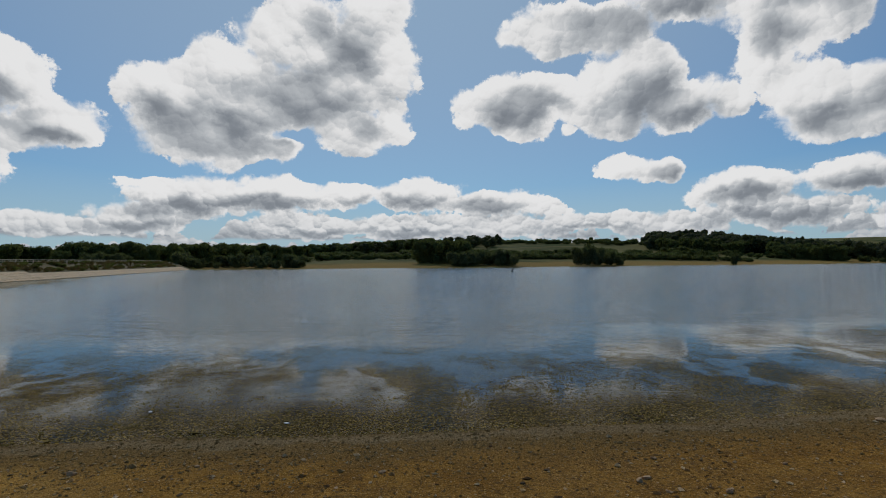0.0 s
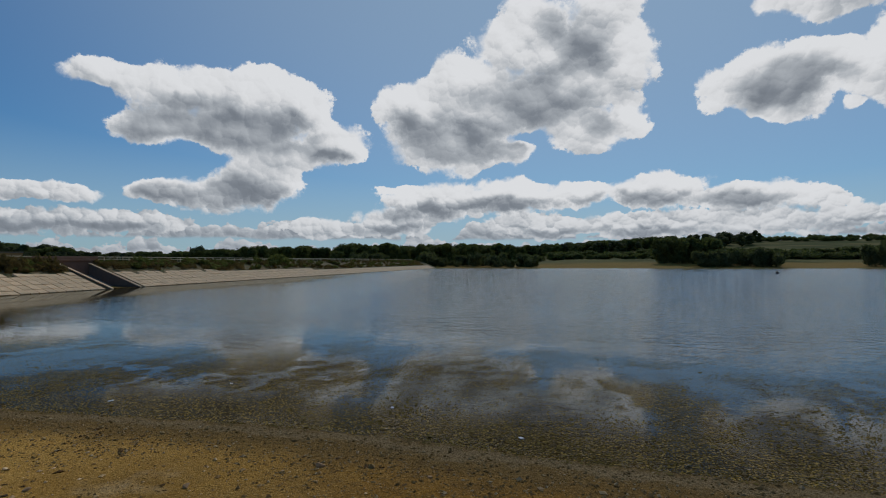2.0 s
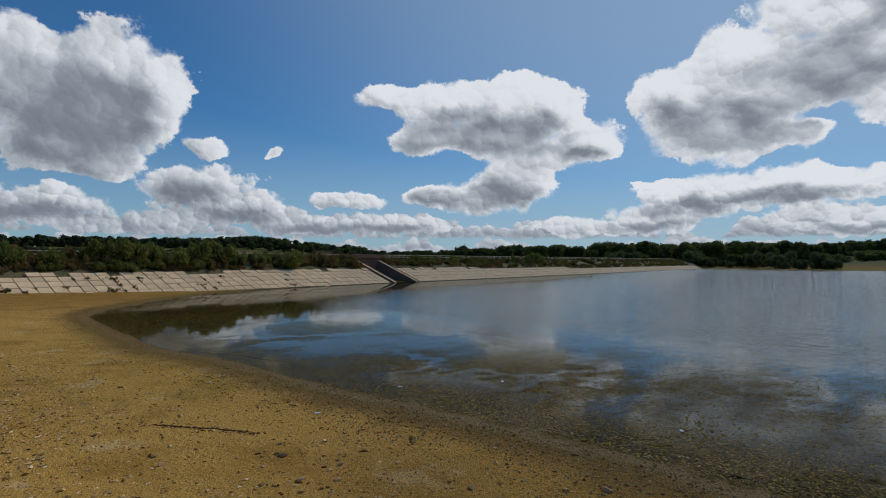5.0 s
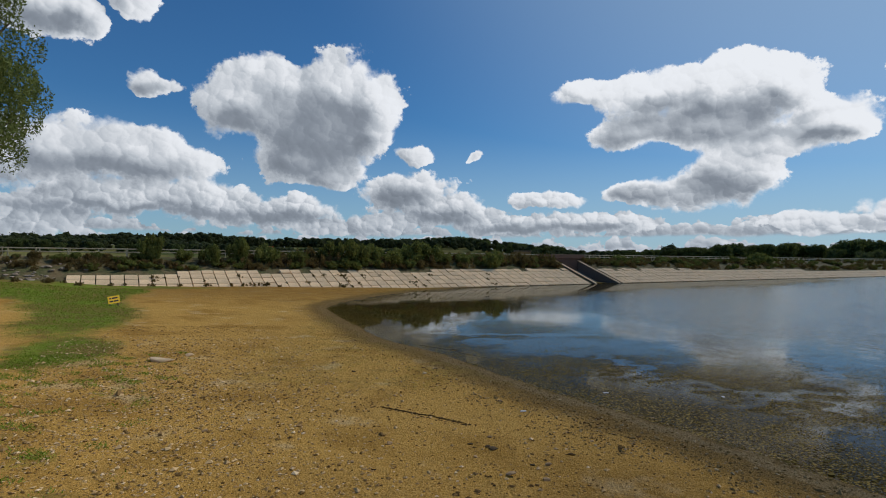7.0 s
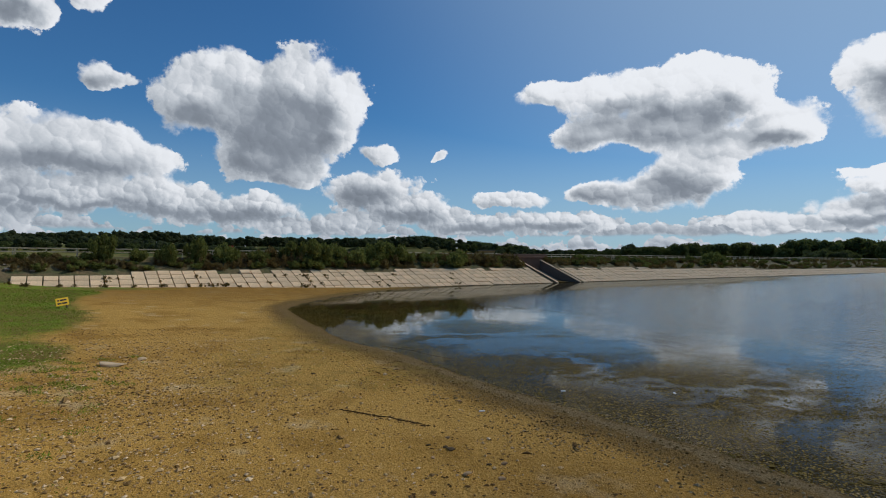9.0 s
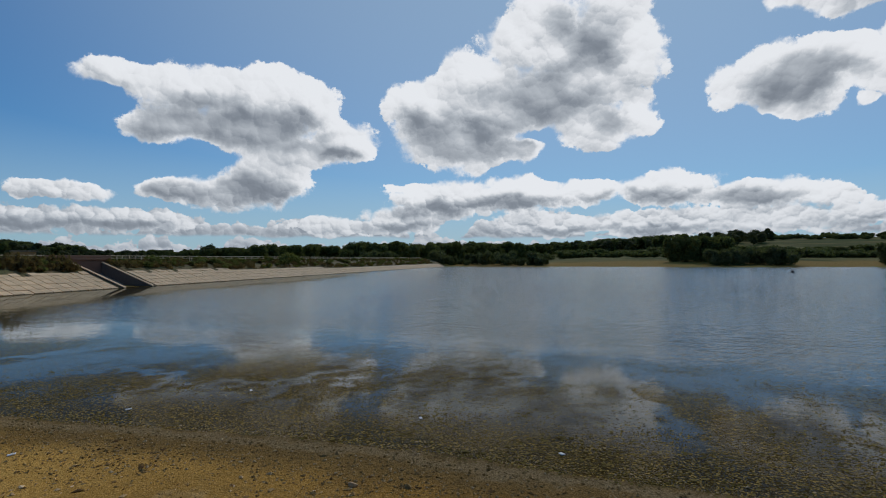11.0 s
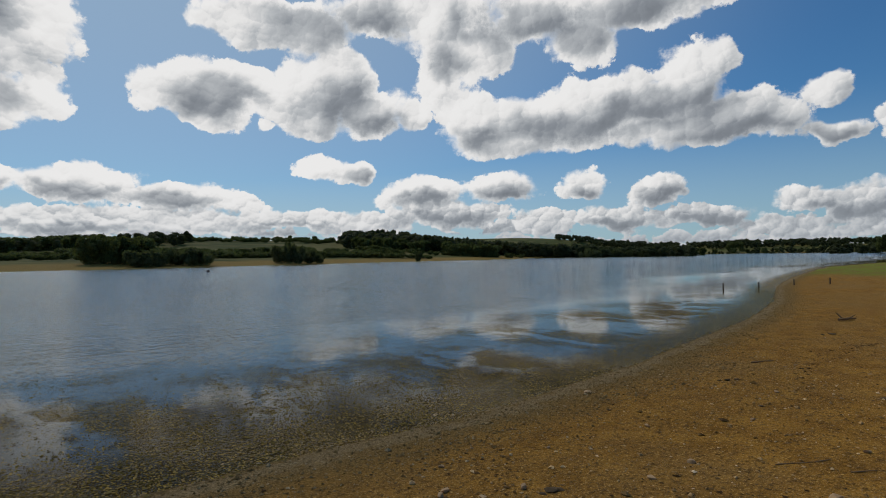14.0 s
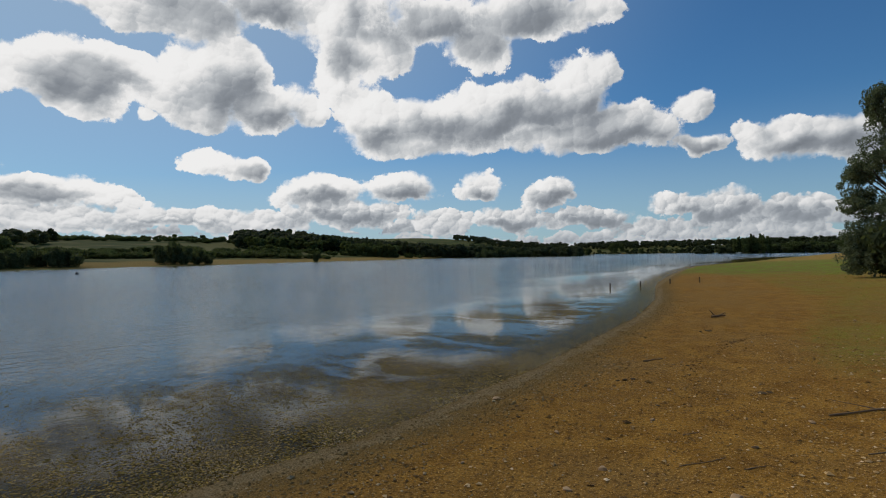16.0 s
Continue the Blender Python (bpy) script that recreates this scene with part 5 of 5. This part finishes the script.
# vehicles and a hut behind the dam and the far bank
def van(x, y, turn, paint, label):
    ob = thing("van", (x, y, ground_at(x, y)), label, "van", turn=turn)
    body = slanted(-0.95, 0.95, [(-2.4, 0.35), (-2.4, 2.1), (1.3, 2.1), (1.75, 1.25), (2.45, 1.1), (2.5, 0.4)], 0.06)
    part("body", body, paint, ob)
    part("windscreen", slanted(-0.8, 0.8, [(1.36, 2.02), (1.40, 2.03), (1.80, 1.29), (1.76, 1.28)], 0.004), black, ob)
    for sx in (-0.96, 0.95):
        part("side_window", box(bmesh.new(), (sx - 0.006, 0.1, 1.35), (sx + 0.016, 1.2, 1.9), 0.004), black, ob)
        for sy in (-1.5, 1.6):
            bm = bmesh.new()
            limb(bm, (sx - 0.1, sy, 0.34), (sx + 0.12, sy, 0.34), 0.34, 0.34, 14)
            part("wheel", bm, black, ob)
    return ob


far = 78.0
for _ in range(6):  # where the bearing meets the crest
    x, y = spot_at(87.0, far)
    far += float(14.2 - on_dam(x, y)[1])
x, y = spot_at(87.0, far)
box_stand = thing("lifebuoy_box", (x, y, 4.0), "small red lifebuoy box on a post beside the crest rail", "lifebuoy box", turn=DAM_TURN)
part("box", box(bmesh.new(), (-0.32, -0.14, 1.08), (0.32, 0.14, 1.6), 0.03), red_paint, box_stand)
part("post", box(bmesh.new(), (-0.05, -0.05, -0.3), (0.05, 0.05, 1.076), 0.008), timber, box_stand)
part("lid", box(bmesh.new(), (-0.35, -0.17, 1.604), (0.35, 0.17, 1.64), 0.01), red_paint, box_stand)
x, y = spot_at(26.3, 372)
van(x, y, 70, white_paint, "white van parked beyond the end of the dam")
x, y = spot_at(25.6, 380)
van(x, y, 120, white_paint, "white van parked beyond the end of the dam")
x, y = spot_at(61.3, 160)
hut = thing("hut", (x, y, ground_at(x, y)), "low tan brick hut with a flat roof behind the dam", "hut", turn=64)
part("wall", box(bmesh.new(), (-2.3, -1.5, -0.5), (2.3, 1.5, 4.9), 0.03), tan_brick, hut)
part("roof", box(bmesh.new(), (-2.5, -1.7, 4.904), (2.5, 1.7, 5.2), 0.03), old_concrete, hut)
part("door", box(bmesh.new(), (-0.5, -1.56, 0.0), (0.5, -1.503, 2.1), 0.01), timber, hut)

# ---- scattered stuff: pebbles, clods, weed mats, tufts ----
def scatter(xs, ys, sizes, lift, flat, rng):
    """Small rough stones, eight faces each, in one mesh."""
    count = len(xs)
    base = np.array([(1, 0, 0), (0, 1, 0), (-1, 0, 0), (0, -1, 0), (0, 0, 1), (0, 0, -1)], float)
    jig = base[None] * rng.uniform(0.6, 1.25, (count, 6, 1)) + rng.normal(0, 0.16, (count, 6, 3))
    jig[:, :, 2] *= flat
    turn = rng.uniform(0, 6.3, count)
    c, s = np.cos(turn)[:, None], np.sin(turn)[:, None]
    jig = np.stack([jig[:, :, 0] * c - jig[:, :, 1] * s, jig[:, :, 0] * s + jig[:, :, 1] * c, jig[:, :, 2]], -1) * sizes[:, None, None]
    at = np.stack([xs, ys, land(xs, ys) + lift * sizes], -1)
    tris = np.array([(0, 1, 4), (1, 2, 4), (2, 3, 4), (3, 0, 4), (1, 0, 5), (2, 1, 5), (3, 2, 5), (0, 3, 5)])
    return (jig + at[:, None]).reshape(-1, 3), (tris[None] + 6 * np.arange(count)[:, None, None]).reshape(-1, 3)


def speckled(name, a, b, c):
    def build(t, s):
        k = t.node("ShaderNodeNewGeometry").outputs["Random Per Island"]
        t.put(s.inputs["Base Color"], t.mix(t.ramp(k, 0.75, 0.95), t.mix(t.ramp(k, 0.0, 0.7), a, b), c))
    return material(name, build, 0.06, 0.9)


pebbles = speckled("brown pebbles", (0.20, 0.118, 0.040), (0.38, 0.240, 0.095), (0.55, 0.40, 0.22))
clods = speckled("drying mud clods", (0.15, 0.100, 0.038), (0.31, 0.22, 0.095), (0.44, 0.34, 0.19))
rng = np.random.RandomState(21)
xs, ys = rng.uniform(-34, 40, 260000), rng.uniform(-6, 24, 260000)
d = from_shore(xs, ys)
keep = (d > 1.2) & (rng.uniform(size=d.size) < 0.12 + 0.4 * step(wavy(xs, ys, 7.0, 5), 0.2, 1.0) + 0.5 * step(-xs, 6, 11) * step(-ys, -4, 2)) & (np.hypot(xs, ys) > 6)
keep &= rng.uniform(size=d.size) < np.clip(14 / np.hypot(xs, ys), 0, 1) ** 1.3
v, f = scatter(xs[keep], ys[keep], rng.gamma(1.6, 0.009, keep.sum()) + 0.009, 0.25, 0.6, rng)
tagged(mesh_object("pebbles", v, f, pebbles), "brown and pale pebbles strewn over the beach", "pebbles", kind="stuff")

# larger pale stones on the gravel, and dark debris on the sand, also standing in for shaded dimples and footprints
xs, ys = rng.uniform(-30, 26, 30000), rng.uniform(-7, 10, 30000)
d, r = from_shore(xs, ys), np.hypot(xs, ys)
keep = (d > 2.5) & (r > 6) & (rng.uniform(size=d.size) < np.clip(12 / r, 0, 1) * (0.12 + 0.88 * step(-xs, 3, 10) * step(-ys, -5, 1) + 0.5 * step(xs, 9, 14) * step(-ys, -5, -1)))
v, f = scatter(xs[keep], ys[keep], rng.gamma(1.6, 0.011, keep.sum()) + 0.014, 0.25, 0.5, rng)
tagged(mesh_object("gravel", v, f, speckled("pale gravel stones", (0.48, 0.31, 0.13), (0.70, 0.51, 0.26), (0.82, 0.65, 0.41))), "pale angular stones on the gravel shore", "gravel", kind="stuff")
xs, ys = rng.uniform(-34, 42, 42000), rng.uniform(-6, 20, 42000)
d, r = from_shore(xs, ys), np.hypot(xs, ys)
keep = (d > 1.0) & (r > 6) & (rng.uniform(size=d.size) < np.clip(13 / r, 0, 1) * (0.14 + 0.8 * step(wavy(xs, ys, 3.0, 51), 0.2, 0.9)))
xs, ys = xs[keep], ys[keep]
# more dark bits draw the grooves of two curved wheel tracks
for line in ([(16.5, 7.6), (18.7, 8.6), (22.1, 10.0), (24.2, 10.5), (26.4, 10.66), (28, 10.3)], [(22.9, 9.65), (26.2, 10.15), (28.4, 10.17), (31, 9.6)], [(-14.9, 3.75), (-14.2, 4.4), (-13.5, 5.0), (-12.85, 5.5)]):
    k = rng.uniform(0, len(line) - 1, 170)
    xs = np.append(xs, np.interp(k, range(len(line)), [p[0] for p in line]) + rng.normal(0, 0.09, k.size))
    ys = np.append(ys, np.interp(k, range(len(line)), [p[1] for p in line]) + rng.normal(0, 0.09, k.size))
v, f = scatter(xs, ys, rng.gamma(1.8, 0.011, xs.size) + 0.010, 0.15, 0.3, rng)
tagged(mesh_object("debris", v, f, speckled("dark debris and hollow shade", (0.060, 0.034, 0.013), (0.13, 0.074, 0.026), (0.22, 0.14, 0.06))), "dark dried plant debris and dark bits for shaded hollows in the sand", "debris", kind="stuff")

xs, ys = rng.uniform(-60, 70, 330000), rng.uniform(4, 36, 330000)
d = from_shore(xs, ys) + 0.5 * wavy(xs, ys, 2.6, 8)
keep = (d > -0.6) & (d < 3.2) & (rng.uniform(size=d.size) < 0.25 + 0.75 * step(xs, -26, -12)) & (rng.uniform(size=d.size) < np.clip(1.25 - np.abs(d - 1.0) / 2.0, 0, 1)) & (rng.uniform(size=d.size) < np.clip(18 / np.hypot(xs, ys), 0, 1) ** 1.2)
v, f = scatter(xs[keep], ys[keep], rng.gamma(2.5, 0.0065, keep.sum()) + 0.010, 0.2, 0.55, rng)
tagged(mesh_object("mud_clods", v, f, clods), "crumbly dark mud clods along the waterline", "mud", kind="stuff")

xs, ys = rng.uniform(-62, 66, 620000), rng.uniform(6, 48, 620000)
d = from_shore(xs, ys)
mats = wavy(xs, ys * 0.7, 5.0, 12) + 0.6 * wavy(xs, ys, 1.6, 13)
reach = np.hypot(xs, ys)
dense = step(mats, -0.35, 0.5) * step(d, -18, -7) * 0.95 + 0.12 * step(d, -34, -14)
keep = (d < 0.15) & (rng.uniform(size=d.size) < dense) & (rng.uniform(size=d.size) < np.clip(20 / reach, 0, 1) ** 0.7)
count = int(keep.sum())
a, q = rng.uniform(0, 6.3, count), rng.gamma(2.5, 0.008, count) + 0.012
flat = np.stack([np.cos(a), np.sin(a), rng.uniform(-0.15, 0.15, count)], -1) * q[:, None]
side = np.stack([-np.sin(a), np.cos(a), rng.uniform(-0.12, 0.12, count)], -1) * (q * rng.uniform(0.35, 0.9, count))[:, None]
at = np.stack([xs[keep], ys[keep], np.maximum(land(xs[keep], ys[keep]) + 0.004, 0.004) + 0.2 * q], -1)
v = np.stack([at - flat, at - side, at + flat * 0.9, at + side], 1).reshape(-1, 3)
tagged(mesh_object("pond_weed", v, np.arange(count * 4).reshape(-1, 4), weed), "olive pond weed floating in mats on the shallows", "pond weed", kind="stuff")

# tufts of grass
xs, ys = np.concatenate([rng.uniform(-62, -8, 190000), rng.uniform(20, 140, 80000), rng.uniform(-25, -9, 70000)]), np.concatenate([rng.uniform(-22, 4, 190000), rng.uniform(-25, 45, 80000), rng.uniform(-9, -1.4, 70000)])
clump = step(wavy(xs, ys, 0.7, 61) + 0.6 * wavy(xs, ys, 2.4, 62), 0.05, 0.9) * step(-ys - 0.08 * (xs + 10) + 0.5 * wavy(xs, ys, 3, 63), 1.5, 3.2) * (np.arange(xs.size) >= 270000)
d, r = from_shore(xs, ys), np.hypot(xs, ys)
left = step(green_near_dam(xs, ys), 0.36, 1.0) * 0.75
right = 0.5 * green_east(xs, ys) ** 2
keep = (rng.uniform(size=d.size) < np.where(xs < 0, np.maximum(left, 0.8 * clump), right)) & (d > 1) & (rng.uniform(size=d.size) < np.clip(45 / r, 0, 1))
count = int(keep.sum())
h = rng.uniform(0.03, 0.075, count) * (1 + 0.8 * step(r[keep], 30, 80))
a = rng.uniform(0, 6.3, count)
foot = np.stack([xs[keep], ys[keep], land(xs[keep], ys[keep]) - 0.01], -1)
wide = np.stack([np.cos(a), np.sin(a), 0 * a], -1) * (h * 0.3)[:, None]
tip = np.stack([rng.normal(0, 1.0, count), rng.normal(0, 1.0, count), np.ones(count)], -1) * h[:, None]
v = np.stack([foot - wide, foot + wide, foot + tip], 1).reshape(-1, 3)
tagged(mesh_object("grass", v, np.arange(count * 3).reshape(-1, 3), grass_leaf), "short green grass tufts on the shore", "grass", kind="stuff")
